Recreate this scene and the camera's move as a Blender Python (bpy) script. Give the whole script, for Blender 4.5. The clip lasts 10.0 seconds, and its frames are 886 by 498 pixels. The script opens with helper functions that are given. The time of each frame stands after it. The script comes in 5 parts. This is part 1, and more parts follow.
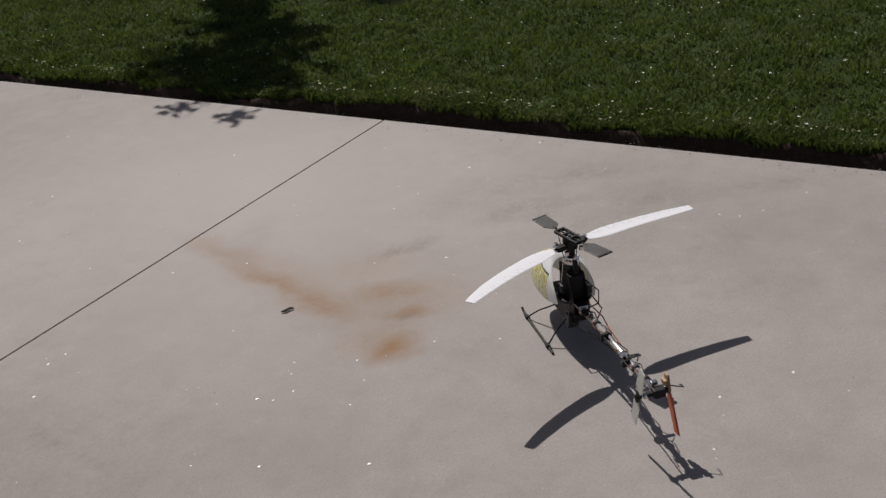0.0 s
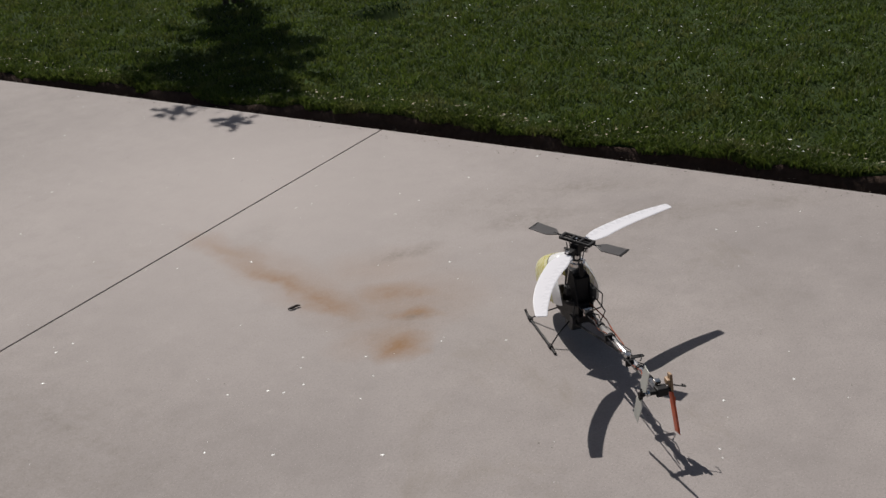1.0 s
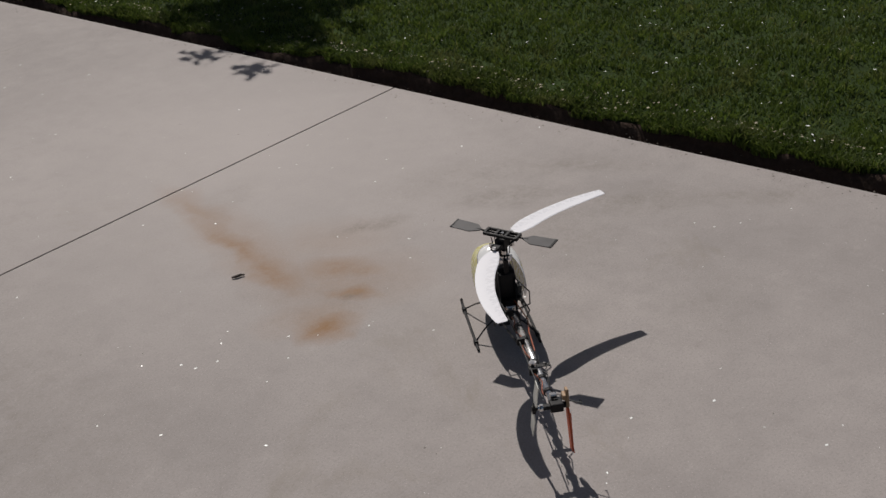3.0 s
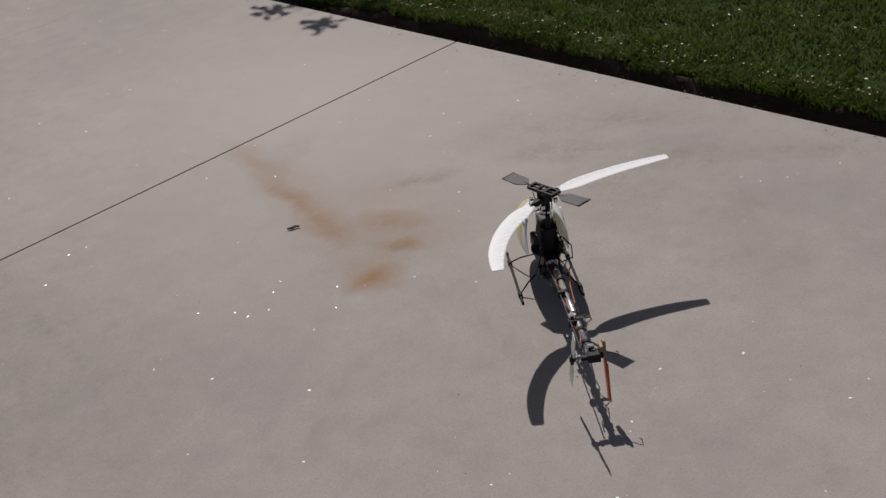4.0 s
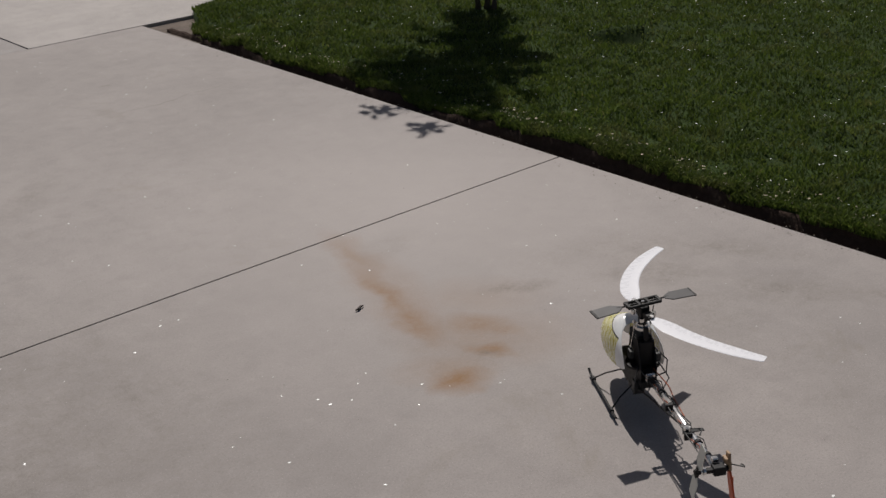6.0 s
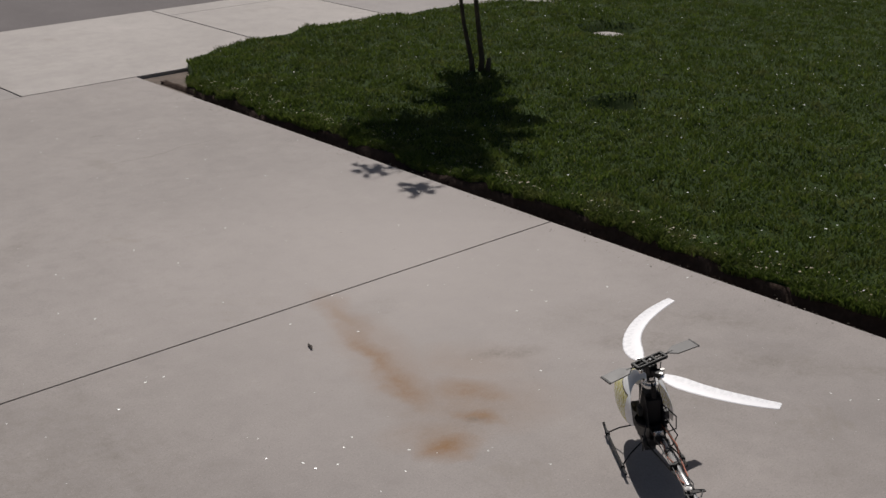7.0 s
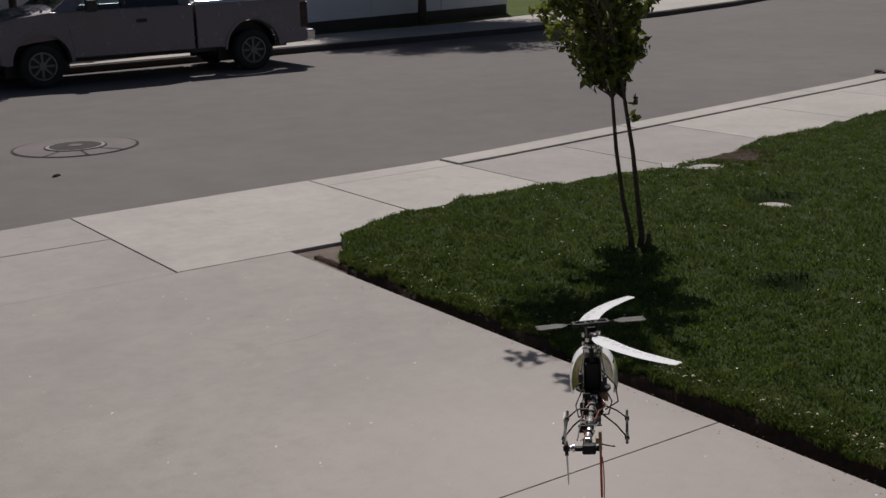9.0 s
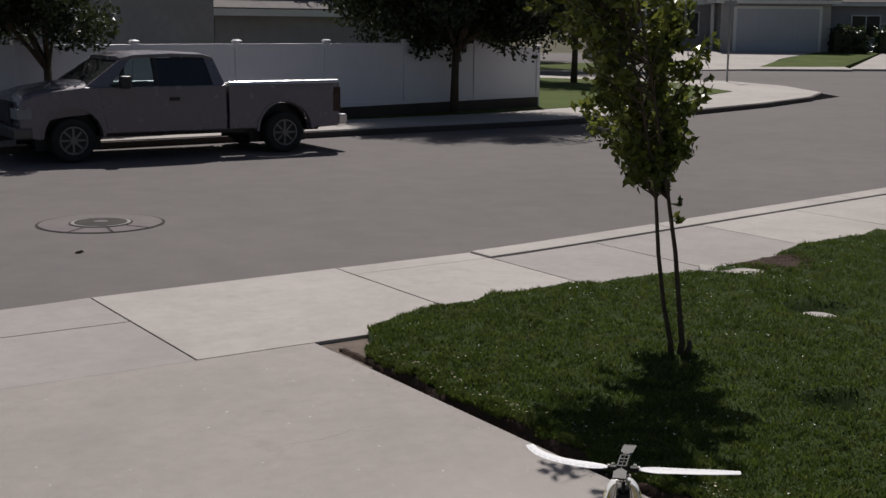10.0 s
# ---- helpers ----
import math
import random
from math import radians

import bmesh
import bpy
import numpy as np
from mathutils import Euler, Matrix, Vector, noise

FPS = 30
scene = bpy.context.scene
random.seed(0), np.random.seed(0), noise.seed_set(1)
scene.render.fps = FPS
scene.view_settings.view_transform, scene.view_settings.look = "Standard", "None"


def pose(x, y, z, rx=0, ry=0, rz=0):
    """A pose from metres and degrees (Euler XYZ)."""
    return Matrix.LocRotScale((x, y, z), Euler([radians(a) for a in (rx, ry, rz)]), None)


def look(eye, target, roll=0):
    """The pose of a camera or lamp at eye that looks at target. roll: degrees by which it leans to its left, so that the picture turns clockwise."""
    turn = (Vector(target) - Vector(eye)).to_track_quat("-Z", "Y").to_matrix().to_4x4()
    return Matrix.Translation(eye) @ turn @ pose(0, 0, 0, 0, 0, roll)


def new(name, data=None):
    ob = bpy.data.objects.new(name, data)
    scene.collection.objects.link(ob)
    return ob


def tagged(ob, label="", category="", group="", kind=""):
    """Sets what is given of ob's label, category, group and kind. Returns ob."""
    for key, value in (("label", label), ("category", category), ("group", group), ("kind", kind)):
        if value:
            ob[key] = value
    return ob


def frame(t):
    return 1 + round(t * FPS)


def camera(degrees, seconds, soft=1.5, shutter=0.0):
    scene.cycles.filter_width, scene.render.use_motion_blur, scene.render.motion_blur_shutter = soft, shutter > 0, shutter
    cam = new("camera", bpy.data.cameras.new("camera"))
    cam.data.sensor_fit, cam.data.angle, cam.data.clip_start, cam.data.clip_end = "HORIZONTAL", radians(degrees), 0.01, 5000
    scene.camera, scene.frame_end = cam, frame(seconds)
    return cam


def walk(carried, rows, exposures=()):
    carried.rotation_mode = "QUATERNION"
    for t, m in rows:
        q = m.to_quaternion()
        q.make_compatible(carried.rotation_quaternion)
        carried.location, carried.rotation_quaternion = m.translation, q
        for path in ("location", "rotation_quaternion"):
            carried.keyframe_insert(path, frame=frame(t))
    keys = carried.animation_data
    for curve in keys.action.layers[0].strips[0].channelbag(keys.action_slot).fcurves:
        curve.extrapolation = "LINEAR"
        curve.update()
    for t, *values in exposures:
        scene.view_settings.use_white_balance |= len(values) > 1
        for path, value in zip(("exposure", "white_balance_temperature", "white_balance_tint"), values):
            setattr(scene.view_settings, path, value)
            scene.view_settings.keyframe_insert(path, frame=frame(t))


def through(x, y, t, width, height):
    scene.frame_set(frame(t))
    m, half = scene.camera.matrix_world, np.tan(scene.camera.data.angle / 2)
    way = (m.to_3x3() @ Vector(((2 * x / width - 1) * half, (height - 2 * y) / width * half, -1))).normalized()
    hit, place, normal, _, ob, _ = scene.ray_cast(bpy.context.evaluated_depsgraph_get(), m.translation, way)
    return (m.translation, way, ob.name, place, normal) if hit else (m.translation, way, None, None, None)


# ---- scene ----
cam = camera(39.5, 10.0, soft=1.5, shutter=0.0)
PATH = [
    (0, (-4.01, -2.975, 1.74), (-2.523, -1.952, 0.879), -7.3),
    (0.5, (-4.043, -2.933, 1.741), (-2.523, -1.918, 0.928), -5.9),
    (1, (-4.172, -2.894, 1.721), (-2.632, -1.923, 0.892), -4.4),
    (1.5, (-4.163, -3.0, 1.736), (-2.599, -2.027, 0.958), -5.3),
    (2, (-4.027, -3.289, 1.769), (-2.655, -2.183, 0.824), -4.4),
    (2.5, (-3.844, -3.312, 1.739), (-2.445, -2.18, 0.866), -3.4),
    (2.7, (-3.76, -3.266, 1.756), (-2.368, -2.145, 0.858), -3.5),
    (3.8, (-3.604, -3.447, 1.785), (-2.365, -2.214, 0.812), -6.1),
    (4, (-3.636, -3.466, 1.825), (-2.413, -2.225, 0.843), -6.3),
    (4.5, (-3.672, -3.435, 1.779), (-2.435, -2.104, 0.941), -3.4),
    (5, (-3.678, -3.449, 1.789), (-2.456, -2.108, 0.948), -3.3),
    (5.5, (-3.682, -3.444, 1.79), (-2.472, -2.081, 0.968), -2.7),
    (5.7, (-3.685, -3.441, 1.795), (-2.479, -2.071, 0.977), -2.3),
    (6.8, (-3.673, -3.407, 1.802), (-2.448, -2.017, 1.05), -0.8),
    (7, (-3.68, -3.398, 1.815), (-2.434, -2.012, 1.089), -0.0),
    (7.5, (-3.719, -3.349, 1.805), (-2.441, -1.962, 1.139), -0.8),
    (8, (-3.654, -3.307, 1.821), (-2.45, -1.826, 1.222), -2.8),
    (8.5, (-3.46, -3.289, 1.866), (-2.37, -1.731, 1.247), -3.2),
    (9, (-3.472, -3.152, 1.907), (-2.374, -1.555, 1.412), -1.7),
    (9.5, (-3.485, -2.963, 1.859), (-2.304, -1.397, 1.47), 0.2),
    (10, (-3.37, -2.882, 1.899), (-2.282, -1.242, 1.542), 0.5),
]
EXPOSURES = [(0, 0.00), (0.5, -0.03), (1.0, 0.06), (2.0, 0.06), (2.5, -0.13), (4.0, -0.14), (5.0, -0.16), (7.0, -0.12), (8.5, -0.14), (9.0, -0.14), (9.5, 0.06), (10.0, 0.04)]
walk(cam, [(t, look(eye, target, roll)) for t, eye, target, roll in PATH], EXPOSURES)

# ---- light ----
SUN_FROM = Vector((0.447, 0.702, 1.0)).normalized()
world = bpy.data.worlds.new("world")
scene.world = world
world.use_nodes = True
wn = world.node_tree.nodes
sky = wn.new("ShaderNodeTexSky")
sky.sky_type, sky.sun_disc = "NISHITA", False
sky.air_density, sky.dust_density, sky.ozone_density = 1.0, 2.0, 0.3
sky.sun_elevation = math.asin(SUN_FROM.z)
sky.sun_rotation = math.atan2(SUN_FROM.x, SUN_FROM.y)
world.node_tree.links.new(sky.outputs[0], wn["Background"].inputs[0])
wn["Background"].inputs[1].default_value = 0.034
sun = new("sun", bpy.data.lights.new("sun", "SUN"))
sun.data.energy, sun.data.angle, sun.data.color = 3.9, radians(0.53), (1.0, 0.955, 0.905)
sun.matrix_world = look(SUN_FROM * 60, (0, 0, 0))


# ---- materials ----
class Nodes:
    """A node material with short calls."""

    def __init__(self, name, rough=0.6, metal=0.0, spec=0.5):
        self.m = bpy.data.materials.new(name)
        self.m.use_nodes = True
        self.t = self.m.node_tree
        self.b = self.t.nodes["Principled BSDF"]
        self.b.inputs["Roughness"].default_value = rough
        self.b.inputs["Metallic"].default_value = metal
        self.b.inputs["Specular IOR Level"].default_value = spec
        self.c = self.t.nodes.new("ShaderNodeTexCoord").outputs["Object"]

    def put(self, socket, value):
        if hasattr(value, "is_output"):
            self.t.links.new(value, socket)
        elif value is not None:
            socket.default_value = value

    def world(self):
        return self.t.nodes.new("ShaderNodeNewGeometry").outputs["Position"]

    def island(self):
        return self.t.nodes.new("ShaderNodeNewGeometry").outputs["Random Per Island"]

    def one(self):
        return self.t.nodes.new("ShaderNodeObjectInfo").outputs["Random"]

    def noise(self, scale, detail=4.0, rough=0.55, at=None, dist=0.0):
        n = self.t.nodes.new("ShaderNodeTexNoise")
        self.put(n.inputs["Vector"], at or self.c)
        for k, v in (("Scale", scale), ("Detail", detail), ("Roughness", rough), ("Distortion", dist)):
            n.inputs[k].default_value = v
        return n.outputs["Fac"]

    def voronoi(self, scale, at=None, feature="F1"):
        n = self.t.nodes.new("ShaderNodeTexVoronoi")
        n.feature = feature
        self.put(n.inputs["Vector"], at or self.c)
        n.inputs["Scale"].default_value = scale
        return n.outputs["Distance"]

    def ramp(self, fac, *stops):
        n = self.t.nodes.new("ShaderNodeValToRGB")
        self.put(n.inputs[0], fac)
        e = n.color_ramp.elements
        while len(e) < len(stops):
            e.new(0.5)
        for el, (p, c) in zip(e, stops):
            el.position = p
            el.color = (*c, 1) if hasattr(c, "__len__") else (c, c, c, 1)
        return n.outputs[0]

    def math(self, op, a, b=0.0, clamp=False):
        n = self.t.nodes.new("ShaderNodeMath")
        n.operation, n.use_clamp = op, clamp
        self.put(n.inputs[0], a)
        self.put(n.inputs[1], b)
        return n.outputs[0]

    def mix(self, fac, a, b, mode="MIX"):
        n = self.t.nodes.new("ShaderNodeMix")
        n.data_type, n.blend_type = "RGBA", mode
        self.put(n.inputs["Factor"], fac)
        for s, v in ((n.inputs[6], a), (n.inputs[7], b)):
            self.put(s, (*v, 1) if hasattr(v, "__len__") and len(v) == 3 else v)
        return n.outputs[2]

    def blob(self, at, x, y, length, width, turn, fade=1.0):
        """1 in an oval patch that lies at x, y, fading to 0 past its edge."""
        n = self.t.nodes.new("ShaderNodeMapping")
        n.vector_type = "TEXTURE"
        self.put(n.inputs["Vector"], at)
        n.inputs["Location"].default_value = (x, y, 0)
        n.inputs["Rotation"].default_value = (0, 0, radians(turn))
        n.inputs["Scale"].default_value = (length, width, 1)
        v = self.t.nodes.new("ShaderNodeVectorMath")
        v.operation = "LENGTH"
        self.put(v.inputs[0], n.outputs[0])
        return self.ramp(v.outputs["Value"], (0.0, 1.0), (max(0.0, 1 - fade), 1.0), (1.0, 0.0))

    def warped(self, at, amount, scale):
        """The coordinate at, pushed about by noise."""
        n = self.t.nodes.new("ShaderNodeTexNoise")
        self.put(n.inputs["Vector"], at)
        n.inputs["Scale"].default_value, n.inputs["Detail"].default_value = scale, 5
        a = self.t.nodes.new("ShaderNodeVectorMath")
        a.operation = "MULTIPLY_ADD"
        self.put(a.inputs[0], n.outputs["Color"])
        a.inputs[1].default_value = (amount,) * 3
        self.put(a.inputs[2], at)
        s = self.t.nodes.new("ShaderNodeVectorMath")
        s.operation = "SUBTRACT"
        self.put(s.inputs[0], a.outputs[0])
        s.inputs[1].default_value = (amount * 0.5,) * 3
        return s.outputs[0]

    def bump(self, height, strength=0.3, dist=0.01):
        n = self.t.nodes.new("ShaderNodeBump")
        self.put(n.inputs["Height"], height)
        n.inputs["Strength"].default_value, n.inputs["Distance"].default_value = strength, dist
        self.t.links.new(n.outputs[0], self.b.inputs["Normal"])

    def thin(self, colour, through):
        """A leaf: part of the light goes through it."""
        tr = self.t.nodes.new("ShaderNodeBsdfTranslucent")
        self.put(tr.inputs[0], colour)
        mx = self.t.nodes.new("ShaderNodeMixShader")
        mx.inputs[0].default_value = through
        self.t.links.new(self.b.outputs[0], mx.inputs[1])
        self.t.links.new(tr.outputs[0], mx.inputs[2])
        self.t.links.new(mx.outputs[0], self.t.nodes["Material Output"].inputs[0])
        return self.done(colour)

    def done(self, colour, rough=None):
        self.put(self.b.inputs["Base Color"], (*colour, 1) if isinstance(colour, tuple) else colour)
        if rough is not None:
            self.put(self.b.inputs["Roughness"], rough)
        return self.m


def plain(name, colour, rough=0.5, metal=0.0, vary=0.25, scale=40.0, bump=0.0, spec=0.5):
    """One colour with wear at two scales."""
    n = Nodes(name, rough, metal, spec)
    a, b = n.noise(scale), n.noise(scale * 0.15, 3)
    f = n.math("ADD", n.math("MULTIPLY", a, 0.5), n.math("MULTIPLY", b, 0.5))
    lo, hi = (tuple(max(0.0, c * k) for c in colour) for k in (1 - vary, 1 + vary))
    if bump:
        n.bump(a, bump, 0.004)
    return n.done(n.ramp(f, (0.3, lo), (0.7, hi)), n.ramp(a, (0.3, max(0.02, rough - 0.08)), (0.7, min(1.0, rough + 0.08))))


def concrete_material(name, base, rust=False):
    n = Nodes(name, 0.85, spec=0.25)
    w = n.world()
    big = n.noise(0.55, 5, 0.6, w)
    mid = n.noise(3.2, 6, 0.65, w)
    fine = n.noise(150, 3, 0.7, w)
    blot = n.noise(11, 6, 0.7, w)
    grit = n.noise(260, 2, 0.6, w)
    lo, hi = tuple(c * 0.73 for c in base), tuple(c * 1.28 for c in base)
    col = n.ramp(big, (0.3, lo), (0.7, hi))
    col = n.mix(0.55, col, n.ramp(mid, (0.3, tuple(c * 0.86 for c in base)), (0.68, tuple(c * 1.08 for c in base))))
    col = n.mix(n.ramp(blot, (0.34, 0.30), (0.52, 0.0)), col, tuple(c * 0.72 for c in base))
    col = n.mix(n.ramp(blot, (0.58, 0.0), (0.70, 0.35)), col, tuple(c * 1.25 for c in base))
    col = n.mix(n.ramp(fine, (0.34, 0.40), (0.5, 0.0)), col, tuple(c * 0.62 for c in base))
    col = n.mix(n.ramp(grit, (0.62, 0.0), (0.72, 0.6)), col, tuple(min(0.85, c * 1.6) for c in base))
    col = n.mix(n.ramp(n.noise(1.6, 7, 0.72, w, 0.6), (0.60, 0.0), (0.72, 0.35)), col, (0.20, 0.17, 0.13))
    if rust:
        at = n.warped(w, 0.14, 7.0)
        at2 = n.warped(w, 0.05, 22.0)
        # broad pale oval: glare over the driveway's middle, painted into the colour
        col = n.mix(n.math("MULTIPLY", n.blob(at, -0.75, 0.1, 1.9, 1.3, 50, 1.0), 0.75), col, tuple(c * 1.32 for c in base))
        rusty = None
        for x, y, l, wd, turn, k in STAINS:
            b = n.math("MULTIPLY", n.blob(at2 if wd < 0.06 else at, x, y, l, wd, turn, 0.85), k)
            rusty = b if rusty is None else n.math("MAXIMUM", rusty, b)
        patch = n.math("MULTIPLY", n.ramp(n.noise(14, 6, 0.7, w), (0.30, 0.78), (0.60, 1.0)), n.ramp(n.noise(55, 5, 0.75, w), (0.34, 0.85), (0.58, 1.05)))
        col = n.mix(n.math("MULTIPLY", rusty, patch), col, (0.25, 0.142, 0.070))
        dark = None
        for x, y, l, wd, turn, k in SMUDGES_AND_FALLOFF:
            b = n.math("MULTIPLY", n.blob(at, x, y, l, wd, turn, 0.9), k)
            dark = b if dark is None else n.math("MAXIMUM", dark, b)
        patch = n.math("MULTIPLY", n.ramp(n.noise(9, 6, 0.75, w), (0.35, 0.15), (0.62, 1.0)), n.ramp(n.noise(48, 5, 0.75, w), (0.38, 0.45), (0.58, 1.2)))
        col = n.mix(n.math("MULTIPLY", dark, patch), col, (0.155, 0.135, 0.112))
    n.bump(n.math("ADD", n.math("MULTIPLY", fine, 0.6), n.math("MULTIPLY", grit, 0.4)), 0.10, 0.002)
    return n.done(col, n.ramp(fine, (0.3, 0.92), (0.7, 0.74)))


# oval stains on the driveway: x, y, half length, half width, turn, strength
STAINS = [
    (-1.38, -0.58, 0.56, 0.16, 72, 0.30), (-1.36, -0.95, 0.34, 0.24, -40, 0.34),
    (-1.385, -0.52, 0.46, 0.075, 74, 0.70), (-1.45, -0.74, 0.24, 0.085, 74, 0.72), (-1.27, -0.20, 0.32, 0.09, 75, 0.45), (-1.45, -0.80, 0.20, 0.10, 70, 0.5),
    (-1.33, -0.90, 0.20, 0.13, -50, 0.62), (-1.30, -0.98, 0.14, 0.10, -45, 0.55), (-1.41, -1.03, 0.11, 0.07, -40, 0.9),
    (-1.60, -1.09, 0.14, 0.11, -20, 1.0), (-1.57, -1.03, 0.20, 0.15, -30, 0.4), (-1.2, -0.75, 0.3, 0.2, -40, 0.22),
]
# smudges; the two widest paint the view's dim left side into the concrete
SMUDGES_AND_FALLOFF = [
    (-1.05, -0.78, 0.17, 0.06, -30, 0.55), (-2.32, -0.45, 0.75, 0.065, 78, 0.42), (-2.3, -0.5, 0.9, 0.25, 78, 0.22),
    (-0.62, -1.05, 0.26, 0.12, -40, 0.55), (-0.42, -1.45, 0.34, 0.16, -50, 0.4), (-0.55, -0.85, 0.5, 0.2, -35, 0.3), (-0.75, -1.35, 0.35, 0.2, 20, 0.3), (-0.3, -1.1, 0.4, 0.12, -60, 0.4), (-0.20, -1.75, 0.3, 0.1, -60, 0.45), (-0.66, 2.03, 0.60, 0.007, 4, 0.8), (-0.84, 2.52, 0.05, 0.012, -20, 1.0), (-1.9, 1.2, 0.5, 0.12, 40, 0.3), (-1.5, -1.0, 0.35, 0.3, 0, 0.16),
    (-1.12, -0.2, 0.2, 0.1, 20, 0.2), (-2.9, -0.7, 1.5, 0.9, 60, 0.40), (-2.6, 1.4, 1.3, 0.8, 60, 0.22), (-1.44, -1.04, 0.06, 0.035, -30, 0.7), (-0.9, -1.9, 0.4, 0.2, 30, 0.2), (-2.9, -1.4, 0.6, 0.2, 70, 0.25),
]
DRIVE = concrete_material("driveway_concrete", (0.318, 0.286, 0.272), True)
WALKWAY = concrete_material("sidewalk_concrete", (0.405, 0.370, 0.352))
OLD_WALK = concrete_material("greyer_sidewalk_concrete", (0.325, 0.297, 0.287))
# far kerb faces: their shade is put into this dark concrete colour
KERB_SHADE = concrete_material("shade_dark_kerb_concrete", (0.085, 0.070, 0.064))


def asphalt_material():
    n = Nodes("asphalt", 0.9, spec=0.25)
    w = n.world()
    big, mid, grit = n.noise(0.18, 5, 0.6, w), n.noise(2.2, 6, 0.7, w), n.noise(120, 3, 0.7, w)
    col = n.ramp(big, (0.3, (0.115, 0.101, 0.103)), (0.7, (0.172, 0.152, 0.154)))
    col = n.mix(0.5, col, n.ramp(mid, (0.3, (0.124, 0.109, 0.111)), (0.7, (0.190, 0.168, 0.170))))
    col = n.mix(n.ramp(grit, (0.35, 0.5), (0.6, 0.0)), col, (0.09, 0.085, 0.08))
    n.bump(grit, 0.3, 0.004)
    return n.done(col)


ASPHALT = asphalt_material()


def soil_material():
    n = Nodes("soil", 0.95, spec=0.1)
    w = n.world()
    a, b = n.noise(35, 6, 0.7, w), n.noise(5, 4, 0.6, w)
    n.bump(a, 0.8, 0.02)
    return n.done(n.mix(0.5, n.ramp(a, (0.3, (0.026, 0.017, 0.013)), (0.7, (0.085, 0.056, 0.044))), n.ramp(b, (0.3, (0.038, 0.026, 0.020)), (0.7, (0.070, 0.048, 0.038)))))


SOIL = soil_material()


def grass_material(name, dark, light, dry):
    n = Nodes(name, 0.5, spec=0.3)
    w = n.world()
    r = n.island()
    col = n.ramp(r, (0.0, dark), (0.55, light), (0.93, light), (1.0, dry))
    col = n.mix(n.ramp(n.noise(2.2, 5, 0.7, w), (0.40, 0.0), (0.66, 0.75)), col, tuple(c * 0.5 for c in light))
    col = n.mix(n.ramp(n.noise(9, 4, 0.65, w), (0.45, 0.0), (0.68, 0.55)), col, tuple(c * 0.55 for c in light))
    col = n.mix(n.ramp(n.noise(5, 4, 0.6, w), (0.52, 0.0), (0.75, 0.45)), col, dry)
    return n.thin(col, 0.4)


GRASS = grass_material("grass_blades", (0.052, 0.083, 0.016), (0.114, 0.160, 0.028), (0.23, 0.22, 0.085))
TURF = plain("turf", (0.028, 0.045, 0.012), 0.95, vary=0.4, scale=30, bump=0.6, spec=0.1)
FAR_GRASS = plain("far_grass", (0.066, 0.090, 0.022), 0.95, vary=0.35, scale=6, bump=0.5, spec=0.1)
DRY = plain("dry_ground", (0.105, 0.095, 0.065), 0.95, vary=0.3, scale=0.6, bump=0.3, spec=0.1)
VINYL = plain("white_vinyl", (0.76, 0.75, 0.80), 0.45, vary=0.05, scale=2)
BARK = plain("bark", (0.10, 0.075, 0.055), 0.9, vary=0.4, scale=60, bump=0.8, spec=0.15)


def leaf_material(name, dark, light):
    n = Nodes(name, 0.33, spec=0.5)
    col = n.ramp(n.island(), (0.0, dark), (0.6, light), (1.0, tuple(c * 1.5 for c in light)))
    return n.thin(col, 0.35)


LEAF = leaf_material("young_tree_leaves", (0.058, 0.072, 0.017), (0.165, 0.185, 0.036))
LEAF_DARK = leaf_material("dark_leaves", (0.016, 0.024, 0.009), (0.036, 0.048, 0.016))


# ---- building helpers ----
def mesh_from(name, bm, material, smooth=False):
    me = bpy.data.meshes.new(name)
    bm.to_mesh(me)
    bm.free()
    if smooth:
        for p in me.polygons:
            p.use_smooth = True
    if material:
        me.materials.append(material)
    return me


def part(name, bm, material, parent=None, label="", smooth=False):
    """Links a bmesh as one mesh object, under its thing or part."""
    ob = new(name, mesh_from(name, bm, material, smooth))
    ob.parent = parent
    return tagged(ob, label)


def thing(name, m, label, category, group="", kind=""):
    """An empty at a thing's base, which parents its parts."""
    ob = new(name)
    ob.empty_display_size = 0.1
    ob.matrix_world = m
    return tagged(ob, label, category, group, kind)


def box(bm, x0, x1, y0, y1, z0, z1, bevel=0.0, m=None):
    made = bmesh.ops.create_cube(bm, size=1.0)["verts"]
    s = Matrix.LocRotScale(((x0 + x1) / 2, (y0 + y1) / 2, (z0 + z1) / 2), None, (x1 - x0, y1 - y0, z1 - z0))
    bmesh.ops.transform(bm, matrix=(m @ s) if m else s, verts=made)
    if bevel:
        edges = {e for v in made for e in v.link_edges}
        bmesh.ops.bevel(bm, geom=list(edges), offset=bevel, segments=2, affect="EDGES", profile=0.5)
    return bm


